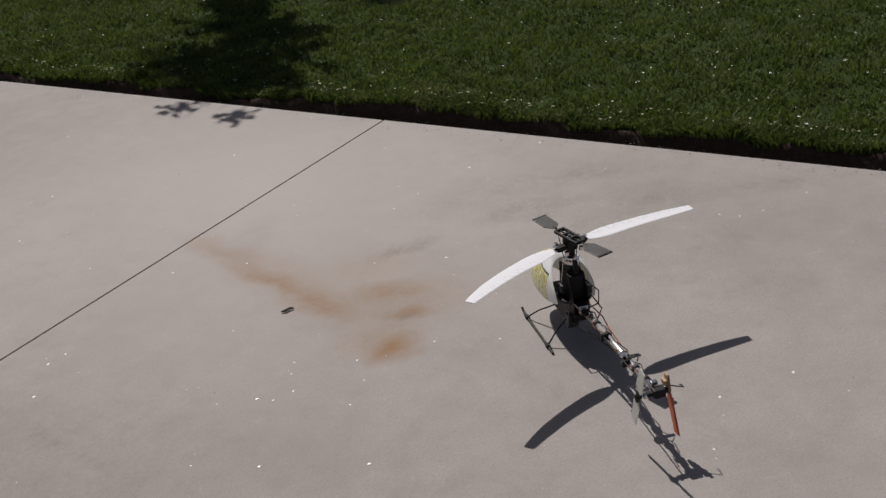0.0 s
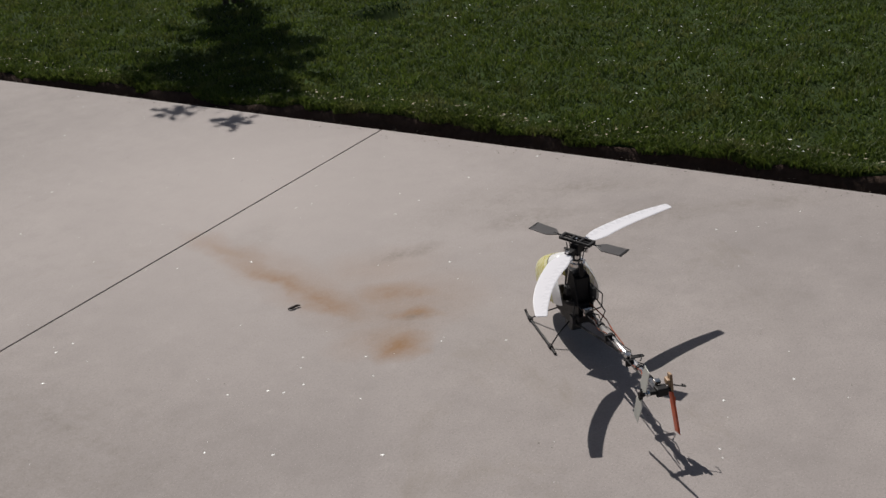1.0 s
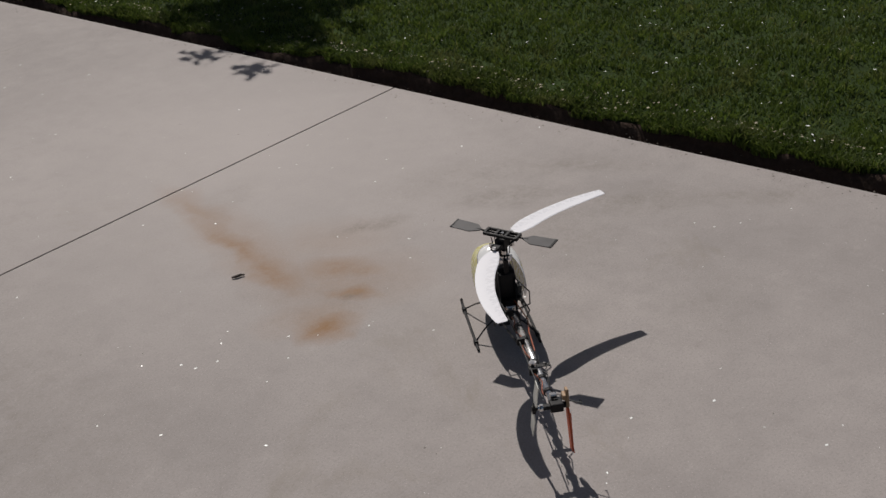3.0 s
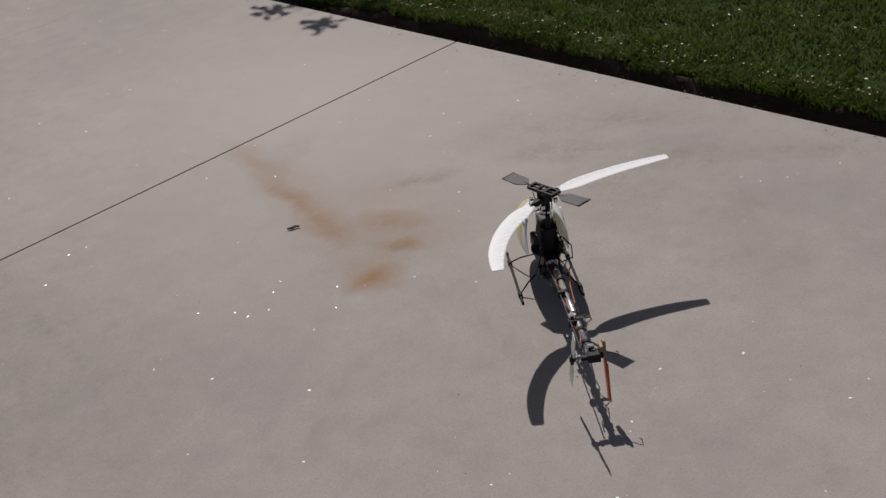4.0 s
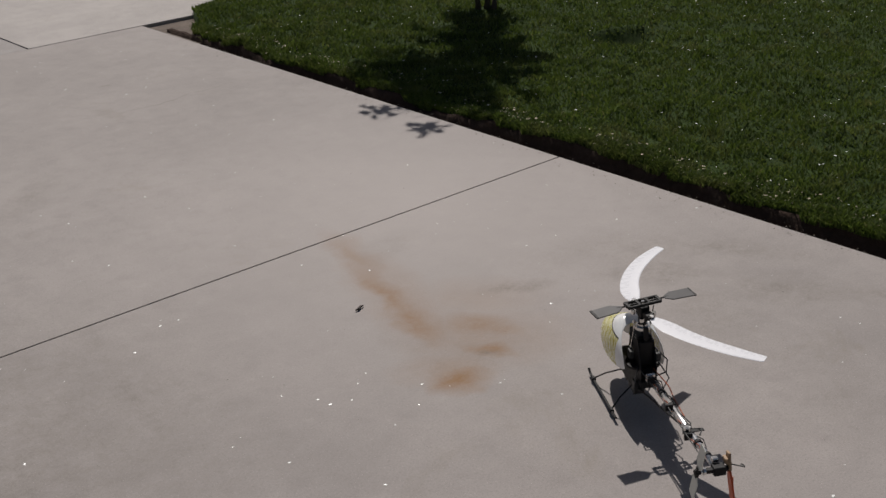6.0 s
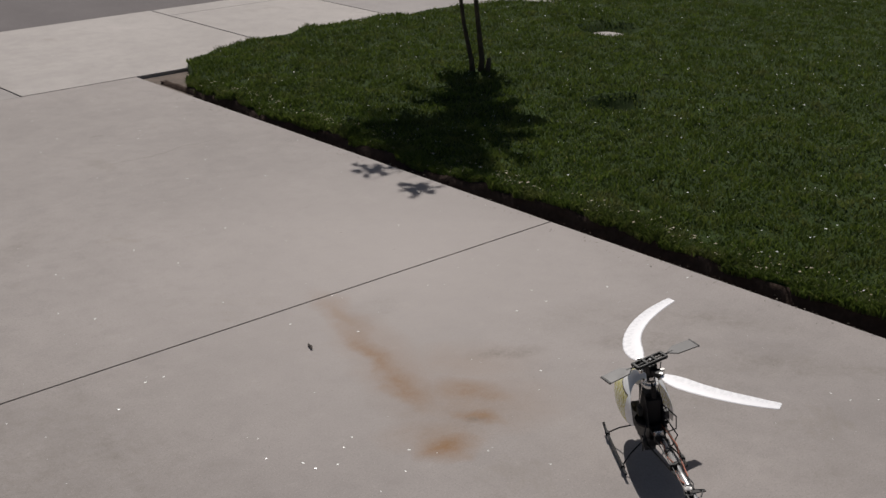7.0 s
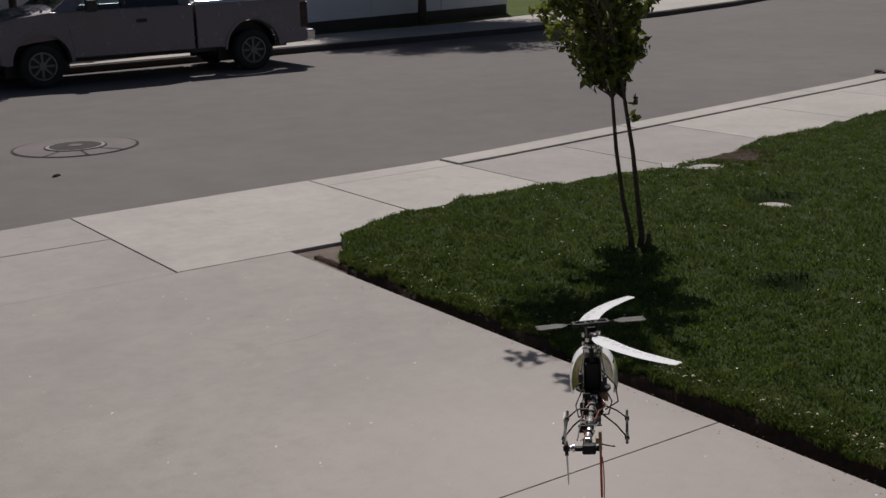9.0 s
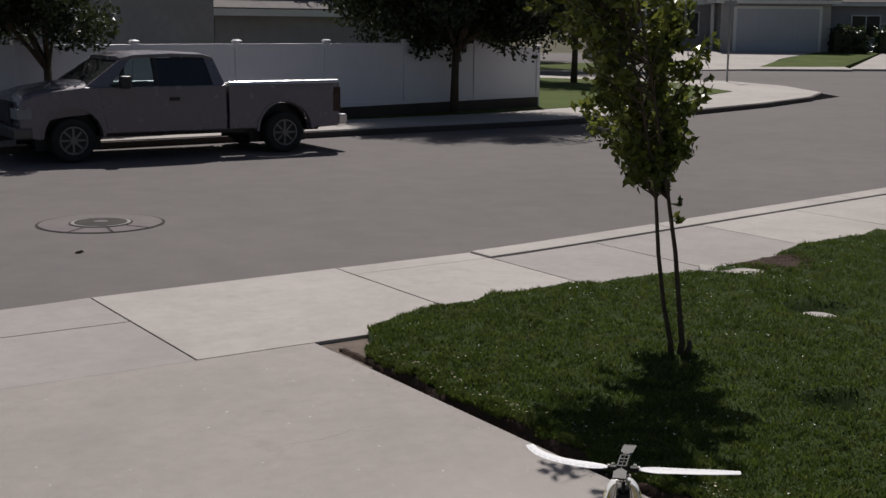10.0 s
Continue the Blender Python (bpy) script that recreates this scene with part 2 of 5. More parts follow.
def tube(bm, points, radii, sides=8, cap=True):
    """A round bar along points, with a radius at each."""
    pts = [Vector(p) for p in points]
    radii = radii if hasattr(radii, "__len__") else [radii] * len(pts)
    rings, ref = [], None
    for i, p in enumerate(pts):
        d = (pts[min(i + 1, len(pts) - 1)] - pts[max(i - 1, 0)]).normalized()
        if ref is None:
            ref = d.cross(Vector((0, 0, 1)))
            if ref.length < 0.05:
                ref = d.cross(Vector((1, 0, 0)))
        side = (ref - d * ref.dot(d)).normalized()
        ref = side
        up = d.cross(side)
        rings.append([bm.verts.new(p + (side * math.cos(a) + up * math.sin(a)) * radii[i]) for a in (2 * math.pi * k / sides for k in range(sides))])
    for a, b in zip(rings, rings[1:]):
        for k in range(sides):
            bm.faces.new((a[k], a[(k + 1) % sides], b[(k + 1) % sides], b[k]))
    if cap:
        bm.faces.new(list(reversed(rings[0])))
        bm.faces.new(rings[-1])
    return bm


def prism(bm, outline, z0, z1, axis="z", bevel=0.0):
    """A plate: an outline in the plane across the axis, from z0 to z1 along it."""
    put = {"z": lambda a, b, c: (a, b, c), "y": lambda a, b, c: (a, c, b), "x": lambda a, b, c: (c, a, b)}[axis]
    lo = [bm.verts.new(put(a, b, z0)) for a, b in outline]
    hi = [bm.verts.new(put(a, b, z1)) for a, b in outline]
    faces = [bm.faces.new(list(reversed(lo))), bm.faces.new(hi)]
    n = len(lo)
    for k in range(n):
        faces.append(bm.faces.new((lo[k], lo[(k + 1) % n], hi[(k + 1) % n], hi[k])))
    bmesh.ops.recalc_face_normals(bm, faces=faces)
    if bevel:
        bmesh.ops.bevel(bm, geom=list({e for f in faces for e in f.edges}), offset=bevel, segments=2, affect="EDGES", profile=0.5)
    return bm


def loft(bm, rings, close=True, caps=True):
    """A skin over rings of equally many points."""
    made = [[bm.verts.new(p) for p in ring] for ring in rings]
    n = len(made[0])
    faces = []
    for a, b in zip(made, made[1:]):
        for k in range(n if close else n - 1):
            faces.append(bm.faces.new((a[k], a[(k + 1) % n], b[(k + 1) % n], b[k])))
    if caps:
        faces += [bm.faces.new(made[0]), bm.faces.new(made[-1])]
    bmesh.ops.recalc_face_normals(bm, faces=faces)
    return bm


def disc(bm, m, radius, depth, sides=20, r2=None):
    bmesh.ops.create_cone(bm, cap_ends=True, segments=sides, radius1=radius, radius2=radius if r2 is None else r2, depth=depth, matrix=m)
    return bm


def along(points, x):
    """The y of a polyline at x."""
    return float(np.interp(x, [p[0] for p in points], [p[1] for p in points]))


# ---- ground and paving ----
NEAR_EDGE = [(-60, 3.9), (-20, 4.75), (-5, 5.35), (-1.38, 5.48), (-0.73, 5.55), (1.02, 5.60), (2.7, 5.63), (3.7, 5.76), (4.7, 5.9), (6.8, 6.21), (9.4, 6.58), (16, 7.8), (30, 12.0), (60, 24)]
FAR_CURB = [(-60, 14.9), (-20, 15.9), (0, 16.5), (6.7, 16.75), (12.6, 17.0), (17.4, 17.9), (21, 19.0), (24.2, 20.3)]
LAWN_EDGE = [(0.0, 3.20), (0.28, 3.42), (0.40, 3.70), (0.75, 3.88), (1.2, 4.0), (1.8, 4.08), (2.5, 4.1), (3.1, 4.0), (3.7, 3.93), (4.2, 4.0), (5.0, 4.27), (6.7, 4.54), (9, 4.9), (14, 5.9)]
HOLES = [(1.70, 1.09, 0.22, 0.14), (3.30, 2.52, 0.27, 0.13), (4.38, 3.90, 0.26, 0.03)]
DIPS = [(0.85, -0.95, 0.30, 0.045), (0.62, -0.15, 0.22, 0.030), (1.35, -0.55, 0.32, 0.040), (2.3, 0.2, 0.4, 0.04), (0.55, -1.75, 0.25, 0.035)]
CLEARED = [(3.13, 2.41, 0.085), (3.20, 2.34, 0.06), (3.05, 2.48, 0.06), (3.66, 3.90, 0.08), (3.79, 3.81, 0.06), (3.91, 3.68, 0.05), (4.38, 3.92, 0.22), (3.85, 4.02, 0.11), (4.02, 4.02, 0.13), (4.18, 3.98, 0.14), (1.555, 2.11, 0.05)]


def sheet(name, outline, z, material, label, category, depth=0.1):
    bm = bmesh.new()
    prism(bm, outline, z - depth, z)
    ob = part(name, bm, material)
    return tagged(ob, label, category, kind="structure")


sheet("ground", [(-900, -900), (900, -900), (900, 900), (-900, 900)], -0.32, DRY, "dry brown ground reaching the horizon", "ground")
road_outline = [(x, y) for x, y in NEAR_EDGE] + [(62, 30), (47, 31), (70, 60), (52, 75), (27, 33), (30.5, 27), (27, 21.5), (24.2, 20.3)] + list(reversed(FAR_CURB[:-1]))
sheet("road", road_outline, -0.10, ASPHALT, "worn grey asphalt street with fine patches", "road", 0.2)

bm = bmesh.new()
box(bm, -9.0, 0.02, -12, 3.0, -0.30, -0.06)
box(bm, -40, 60, 3.0, 5.0, -0.30, -0.07)
tagged(part("soil_bed", bm, SOIL), "dark bare soil under the paving and lawn edge", "soil", kind="structure")

DRY_SOIL = plain("dry_soil", (0.150, 0.122, 0.105), 0.95, vary=0.35, scale=45, bump=0.8, spec=0.1)
sheet("soil_corner", [(-0.003, 2.95), (0.30, 3.2), (0.62, 3.585), (-0.003, 3.585)], -0.022, DRY_SOIL, "dry bare soil in the paving corner", "soil", 0.05)

driveway = thing("driveway", pose(0, 0, 0), "pale grey concrete driveway with rust-coloured stains", "driveway", kind="structure")
for y0, y1 in ((-4.6, -0.0032), (0.0032, 3.586), (-9.2, -4.608)):
    bm = bmesh.new()
    prism(bm, [(-7.2, y0), (-0.004, y0), (-0.004, y1), (-7.2, y1)], -0.10, 0.0, bevel=0.0018)
    part("slab", bm, DRIVE, driveway)

sidewalk = thing("sidewalk", pose(0, 0, 0), "pale concrete sidewalk slabs with dark joints", "sidewalk", kind="structure")
gap = 0.006


def strip(x0, x1, low, high, material=WALKWAY, n=4):
    xs = [x0 + (x1 - x0) * k / n for k in range(n + 1)]
    bm = bmesh.new()
    prism(bm, [(x, low(x)) for x in xs] + [(x, high(x)) for x in reversed(xs)], -0.12, 0.0, bevel=0.004)
    part("slab", bm, material, sidewalk)


edge = lambda x: along(NEAR_EDGE, x)  # noqa: E731
back = lambda x: edge(x) - 1.76  # noqa: E731
curb_back = lambda x: edge(x) - 0.325  # noqa: E731
front = lambda x: edge(x) - 0.03  # noqa: E731
drive_end = lambda x: 3.592 + gap  # noqa: E731
# left of the apron: sidewalk and gutter strip
for x0, x1 in ((-2.4, -0.76), (-4.0, -2.4), (-5.6, -4.0), (-7.2, -5.6), (-8.8, -7.2)):
    strip(x0 + gap, x1 - gap, lambda x: 3.5875, lambda x: 4.69 - gap, OLD_WALK)
    strip(x0 + gap, x1 - gap, lambda x: 4.69 + gap, front, OLD_WALK)
strip(-0.76 + gap, 1.22 - gap, drive_end, front)
for x0, x1 in ((1.22, 2.53), (2.53, 3.76), (3.76, 5.3), (5.3, 6.9), (6.9, 8.5), (8.5, 10.2), (10.2, 12.0), (12.0, 16)):
    strip(x0 + gap, x1 - gap, lambda x: max(3.59, back(x)), lambda x: curb_back(x) - (0.004 if x0 < 2 else 0.022), OLD_WALK if 2 < x0 < 4 else WALKWAY)
for x0, x1 in ((-40, -24), (-24, -8.8)):
    strip(x0, x1, back, front)

kerb = thing("kerb", pose(0, 0, 0), "pale concrete kerb beside the near side of the street", "kerb", kind="structure")
for x0, x1 in ((1.22, 2.53), (2.53, 4.9), (4.9, 8.2), (8.2, 12), (12, 16), (16, 22), (22, 30)):
    xs = [x0 + gap + (x1 - x0 - 2 * gap) * k / 4 for k in range(5)]
    bm = bmesh.new()
    prism(bm, [(x, curb_back(x) + 0.003) for x in xs] + [(x, front(x)) for x in reversed(xs)], -0.2, 0.0 if x0 < 2 else 0.012, bevel=0.012)
    part("kerb_stone", bm, WALKWAY, kerb)

# far side: kerb, sidewalk, lawn strip
far = thing("far_sidewalk", pose(0, 0, 0), "sunlit concrete sidewalk and kerb across the street", "sidewalk", kind="structure")
fc = [(-60, 14.9), (-20, 15.9), (0, 16.5), (6.7, 16.75), (12.6, 17.0), (17.4, 17.9), (21, 19.0), (24.2, 20.3), (26.5, 21.8), (28.6, 25.0), (29.6, 28.6), (27, 33), (25.5, 37)]
bm = bmesh.new()
prism(bm, fc + [(23.6, 36.5), (25.3, 32), (26.8, 28.5), (24.2, 23.2), (20, 21.0), (16.6, 20.0), (12, 18.95), (6.7, 18.65), (0, 18.3), (-20, 17.6), (-60, 16.6)], -0.3, 0.03, bevel=0.02)
part("walkway", bm, WALKWAY, far)


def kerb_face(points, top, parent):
    """A thin added kerb stone, shade-dark in colour, before a walkway's edge, along points."""
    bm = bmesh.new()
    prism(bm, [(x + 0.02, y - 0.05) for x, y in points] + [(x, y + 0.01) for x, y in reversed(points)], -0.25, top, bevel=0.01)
    part("kerb_stone", bm, KERB_SHADE, parent, "added kerb stone, coloured dark for the shade on its face")


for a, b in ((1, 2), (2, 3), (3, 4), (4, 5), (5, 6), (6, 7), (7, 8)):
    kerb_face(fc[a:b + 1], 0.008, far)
far_lawn = [(6.7, 18.65), (12, 18.95), (16.6, 20.0), (20, 21.0), (24.2, 23.2), (26.8, 28.5), (25.3, 32), (23.6, 36.5), (18, 42), (16, 24), (14.75, 20.45), (9.5, 19.25)]
sheet("far_lawn", far_lawn, 0.04, FAR_GRASS, "mown green lawn beside the fence across the street", "lawn", 0.3)


# ---- lawn ----
def lawn_top(x, y):
    h = 0.03 + 0.02 * noise.noise(Vector((x * 1.1, y * 1.1, 0))) + 0.028 * noise.noise(Vector((x * 4, y * 4, 3))) + 0.016 * noise.noise(Vector((x * 9, y * 9, 3)))
    h += (0.008 if y < 0 else 0.008 - 0.026 * min(1.0, y / 0.8)) * max(0.0, 1 - x / 0.5)
    for hx, hy, r, d in HOLES + DIPS:
        q = math.hypot(x - hx, (y - hy)) / r
        h -= d * (1 - q * q) ** 1.2 if q < 1 else 0.0
    return h


def lawn_side(y):
    """Where the ragged grass edge begins beside the driveway."""
    return 0.080 + 0.030 * noise.noise(Vector((y * 2.3, 0, 7))) + 0.035 * noise.noise(Vector((y * 11, 0, 2)))


def on_lawn(x, y):
    return x > lawn_side(y) and y < along(LAWN_EDGE, x) - 0.055 + 0.03 * noise.noise(Vector((x * 6, 0, 11))) and x > 0.075 + max(0.0, y - 3.1) * 0.55


def in_pit(x, y, k):
    return any(math.hypot(x - hx, y - hy) < r * k for hx, hy, r, _ in HOLES)


def lawn_base():
    bm = bmesh.new()
    xs = [0.088 + 0.07 * k for k in range(40)] + [2.9 + 0.14 * k for k in range(34)] + [7.7 + 0.5 * k for k in range(18)]
    rows = []
    for x in xs:
        top = min(along(LAWN_EDGE, x) - 0.04, 3.1 + (x - 0.075) * 1.8)
        n = 110
        rows.append([bm.verts.new((x, y, lawn_top(x, y) - (0.05 if in_pit(x, y, 1.15) else 0.0))) for y in (-9.0 + (top + 9.0) * (k / n) ** 0.6 for k in range(n + 1))])
    for a, b in zip(rows, rows[1:]):
        for k in range(len(a) - 1):
            bm.faces.new((a[k], b[k], b[k + 1], a[k + 1]))
    rim = [e for e in bm.edges if e.is_boundary]
    down = bmesh.ops.extrude_edge_only(bm, edges=rim)["geom"]
    for v in (g for g in down if isinstance(g, bmesh.types.BMVert)):
        v.co.z = -0.12
    bmesh.ops.recalc_face_normals(bm, faces=bm.faces[:])
    return tagged(part("lawn", bm, TURF, smooth=True), "mown green lawn with three shallow pits beside the driveway", "lawn", kind="structure")


lawn_base()


def soil_hollow(hx, hy, r, mat, label):
    """The bare walls and floor of a pit in the turf."""
    bm = bmesh.new()
    rows = []
    for k in range(15):
        q = 1.35 * k / 14
        row = []
        for j in range(40):
            a = 2 * math.pi * j / 40
            x, y = hx + r * q * math.cos(a), hy + r * q * math.sin(a)
            z = lawn_top(x, y) - 0.004 + 0.012 * noise.noise(Vector((x * 28, y * 28, 6)))
            row.append(bm.verts.new((x, y, (z if mat is TURF else max(z, 0.014 + 0.02 * noise.noise(Vector((x * 9, y * 9, 2))))) if mat is TURF or y < back(x) - 0.03 + 0.05 * noise.noise(Vector((x * 12, 0, 4))) else min(z, -0.06))))
        rows.append(row)
    for a, b in zip(rows, rows[1:]):
        for j in range(40):
            bm.faces.new((a[j], a[(j + 1) % 40], b[(j + 1) % 40], b[j]))
    bmesh.ops.remove_doubles(bm, verts=bm.verts[:], dist=0.0005)
    bmesh.ops.recalc_face_normals(bm, faces=bm.faces[:])
    tagged(part("soil_hollow", bm, mat, smooth=True), label, "hollow", kind="structure")


for (hx, hy, r, _), mat, label in zip(HOLES, (TURF, TURF, SOIL), ("dark grassy hollow sunk in the lawn", "dark grassy hollow behind the round lid", "bare brown soil hollow by the meter box")):
    soil_hollow(hx, hy, r, mat, label)


def soil_edge():
    """A crumbling bank of bare soil between the driveway and the turf."""
    bm = bmesh.new()
    rows = []
    for k in range(420):
        y = -9.0 + 12.4 * k / 419 if k < 60 else -3.6 + 7.0 * (k - 60) / 359
        row = []
        for j in range(8):
            f = j / 7
            crumble = 0.010 * noise.noise(Vector((f * 3, y * 9, 4))) + 0.012 * noise.noise(Vector((f * 8, y * 60, 9)))
            x = (0.003 + 0.12 * f, 0.050 + 0.075 * (f - 0.35))[f > 0.35] + (crumble if 0 < j < 7 else 0.0)
            z = -0.055 + 0.03 * f if f < 0.35 else -0.045 + 0.105 * min(1.0, (f - 0.35) / 0.5) ** 0.8
            row.append(bm.verts.new((x, y, min(z + 0.6 * crumble, lawn_top(x, y) - 0.006))))
        rows.append(row)
    for a, b in zip(rows, rows[1:]):
        if b[0].co.y <= a[0].co.y:
            continue
        for j in range(7):
            bm.faces.new((a[j], a[j + 1], b[j + 1], b[j]))
    return tagged(part("soil_edge", bm, SOIL, smooth=True), "dark crumbling soil edge between driveway and lawn", "soil", kind="structure")


soil_edge()


def grass(name, count, x0, x1, y0, y1, tall, wide, label, seed, edge=False):
    """One mesh of single bent blades, thickest near the driveway."""
    rng = np.random.default_rng(seed)
    p = np.stack([x0 + (x1 - x0) * rng.random(count) ** 1.35, y0 + (y1 - y0) * rng.random(count)], 1)
    keep = [edge and y < 3.0 and noise.noise(Vector((x * 9, y * 7, 1))) > 0.05 - (x - 0.06) * 6 or on_lawn(x, y) for x, y in p]
    p = p[np.array(keep)]
    z = np.array([lawn_top(x, y) for x, y in p])
    if edge:
        z = z - 0.3 * np.maximum(0.0, 0.105 - p[:, 0])
    pit = np.zeros(len(p))
    for hx, hy, r, _ in HOLES:
        pit = np.maximum(pit, np.hypot(p[:, 0] - hx, p[:, 1] - hy) < r * 0.8)
    keep = (pit < 0.5) | (rng.random(len(p)) < 0.5)
    for cx, cy, r in CLEARED:
        keep &= np.hypot(p[:, 0] - cx, p[:, 1] - cy) > r
    p, z = p[keep], z[keep]
    n = len(p)
    a = rng.random(n) * 2 * np.pi
    h = tall * (0.45 + 0.75 * rng.random(n))
    clump = np.array([noise.noise(Vector((x * 9, y * 9, 5))) for x, y in p])
    h = h * (1 + 0.6 * clump)
    for hx, hy, r, _ in HOLES:
        h = np.where(np.hypot(p[:, 0] - hx, p[:, 1] - hy) < r, h * 0.55, h)
    lean = (0.25 + 0.9 * rng.random(n)) * h
    b = rng.random(n) * 2 * np.pi
    side = np.stack([np.cos(a), np.sin(a), 0 * a], 1) * (wide * (0.6 + 0.8 * rng.random(n)))[:, None]
    root = np.column_stack([p, z - 0.005])
    tip = root + np.column_stack([np.cos(b) * lean, np.sin(b) * lean, h])
    midp = root + np.column_stack([np.cos(b) * lean * 0.3, np.sin(b) * lean * 0.3, h * 0.6])
    v = np.stack([root - side * 0.5, root + side * 0.5, midp + side * 0.45, midp - side * 0.45, tip], 1).reshape(-1, 3)
    i = np.arange(n) * 5
    quads = np.stack([i, i + 1, i + 2, i + 3], 1)
    tris = np.stack([i + 3, i + 2, i + 4], 1)
    me = bpy.data.meshes.new(name)
    me.vertices.add(len(v))
    me.vertices.foreach_set("co", v.ravel())
    me.loops.add(n * 7)
    me.loops.foreach_set("vertex_index", np.concatenate([quads, tris], 1).ravel())
    me.polygons.add(n * 2)
    starts = (np.arange(n) * 7)[:, None] + [0, 4]
    me.polygons.foreach_set("loop_start", starts.ravel())
    me.update(calc_edges=True)
    me.validate()
    me.materials.append(GRASS)
    return tagged(new(name, me), label, "grass", kind="stuff")


grass("grass", 430000, 0.06, 9.0, -3.2, 4.6, 0.028, 0.0062, "short green lawn grass with dry tips", 4)
grass("edge_grass", 22000, 0.062, 0.17, -3.2, 3.3, 0.036, 0.006, "ragged grass tufts hanging over the soil edge", 14, True)

# ---- young tree ----
TREE_AT = (1.555, 2.105)


def leaf_cloud(bm, rng, spots, size):
    """Small folded leaves; spots are rows of place and reach."""
    for c, reach in spots:
        d = Vector(rng.normal(size=3)).normalized()
        at = c + d * reach * float(rng.random()) ** 0.5
        t = Vector(rng.normal(size=3)).normalized()
        s = t.orthogonal().normalized()
        s.rotate(Matrix.Rotation(float(rng.random()) * 6.28, 3, t))
        n = t.cross(s)
        L, W = size * (0.7 + 0.6 * float(rng.random())), size * 0.30
        v = [bm.verts.new(at + q) for q in (-t * L * 0.5, s * W + n * W * 0.35, t * L * 0.5, -s * W + n * W * 0.35)]
        bm.faces.new((v[0], v[1], v[2]))
        bm.faces.new((v[0], v[2], v[3]))


def young_tree():
    rng = np.random.default_rng(12)
    tree = thing("young_tree", pose(*TREE_AT, 0.02), "young two-stemmed tree with small glossy leaves on the lawn", "tree")
    up, sunward, across = Vector((0, 0, 1)), Vector((0.537, 0.844, 0)), Vector((0.844, -0.537, 0))
    # stems: across, sunward, height
    stems = [
        [(-0.022, 0.0, -0.05), (-0.040, 0.01, 0.10), (-0.085, 0.02, 0.32), (-0.125, 0.03, 0.62), (-0.155, 0.04, 0.95), (-0.24, 0.05, 1.5), (-0.42, 0.05, 2.15)],
        [(0.022, 0.0, -0.05), (0.030, 0.0, 0.10), (0.000, 0.01, 0.32), (-0.030, 0.0, 0.62), (-0.085, 0.02, 0.95), (-0.17, 0.02, 1.5), (-0.38, 0.0, 2.45)],
        [(0.045, 0.01, -0.05), (0.060, 0.0, 0.05), (0.070, 0.0, 0.11)],
    ]
    rad = [[0.024, 0.016, 0.013, 0.012, 0.010, 0.007, 0.003], [0.027, 0.018, 0.015, 0.013, 0.011, 0.007, 0.003], [0.022, 0.019, 0.012]]
    lines = []
    for st, r in zip(stems, rad):
        pts = [across * (w + 0.005 * rng.normal()) + sunward * u + up * z for w, u, z in st]
        lines.append(pts)
        bm = bmesh.new()
        tube(bm, pts, r, 9)
        part("trunk", bm, BARK, tree, smooth=True)
    spots = []
    # the crown drifts and widens with height: height, middle across, half width, least and most sunward
    shape = ((1.02, -0.17, 0.10, 0.00, 0.70), (1.15, -0.19, 0.20, -0.05, 0.88), (1.40, -0.20, 0.32, -0.12, 0.84), (1.70, -0.19, 0.40, -0.18, 0.62), (2.00, -0.42, 0.42, -0.18, 0.55), (2.30, -0.60, 0.38, -0.16, 0.50), (2.55, -0.68, 0.18, -0.1, 0.2))
    for k in range(138):
        z = 1.02 + 1.48 * (k / 96) ** 0.95 if k < 96 else 1.05 + 0.25 * (k - 96) / 16 if k < 112 else 2.10 + 0.30 * (k - 112) / 26
        mid, half, u0, u1 = (float(np.interp(z, [q[0] for q in shape], [q[i] for q in shape])) for i in range(1, 5))
        line = lines[k % 2]
        low = max(0.92, z - 0.10 - 0.3 * float(rng.random()))
        base = Vector([np.interp(low, [q.z for q in line], [q[i] for q in line]) for i in range(3)])
        w, u = mid + half * math.sin(k * 2.399 + 0.5 * rng.random()) * (0.55 + 0.45 * float(rng.random())), float(rng.uniform(u0, u1))
        if k >= 96:
            w, u = float(rng.uniform(-0.30, 0.12)), float(rng.uniform(0.50, 0.95))
        if k >= 112:
            w, u = float(rng.uniform(-0.92, -0.45)), float(rng.uniform(0.45, 0.98))
        tip = across * w + sunward * u + up * (z + 0.05 * float(rng.random()))
        bm = bmesh.new()
        tube(bm, [base, base.lerp(tip, 0.55) - up * 0.02, tip], [0.006, 0.004, 0.0015], 5)
        part("twig", bm, BARK, tree)
        for j in range(54):
            f = 0.45 + 0.62 * float(rng.random()) ** 0.7
            at = base.lerp(tip, f)
            if at.x + TREE_AT[0] - 0.447 * at.z > 0.06 and at.z > 0.97:
                spots.append((at, 0.025 + 0.05 * f))
    # two long shoots reach out over the driveway
    for x, y in ((-0.11, 1.09), (-0.13, 0.72)):
        b = Vector((x + 0.447 * 2.3 - TREE_AT[0], y + 0.702 * 2.3 - TREE_AT[1], 2.28))
        a = lines[0][-2].lerp(lines[0][-1], 0.7)
        bm = bmesh.new()
        tube(bm, [a, a.lerp(b, 0.5) + up * 0.04, b], [0.007, 0.005, 0.002], 6)
        for j in range(6):
            d = Vector((math.cos(j * 1.05 + 0.6), math.sin(j * 1.05 + 0.6), 0.1)) * (0.085 + 0.02 * (j % 2))
            tube(bm, [b, b + d], [0.002, 0.001], 4)
            spots += [(b + d * (0.1 + 1.0 * float(rng.random())), 0.022) for _ in range(9)]
        part("branch", bm, BARK, tree)
    at = lines[1][3]
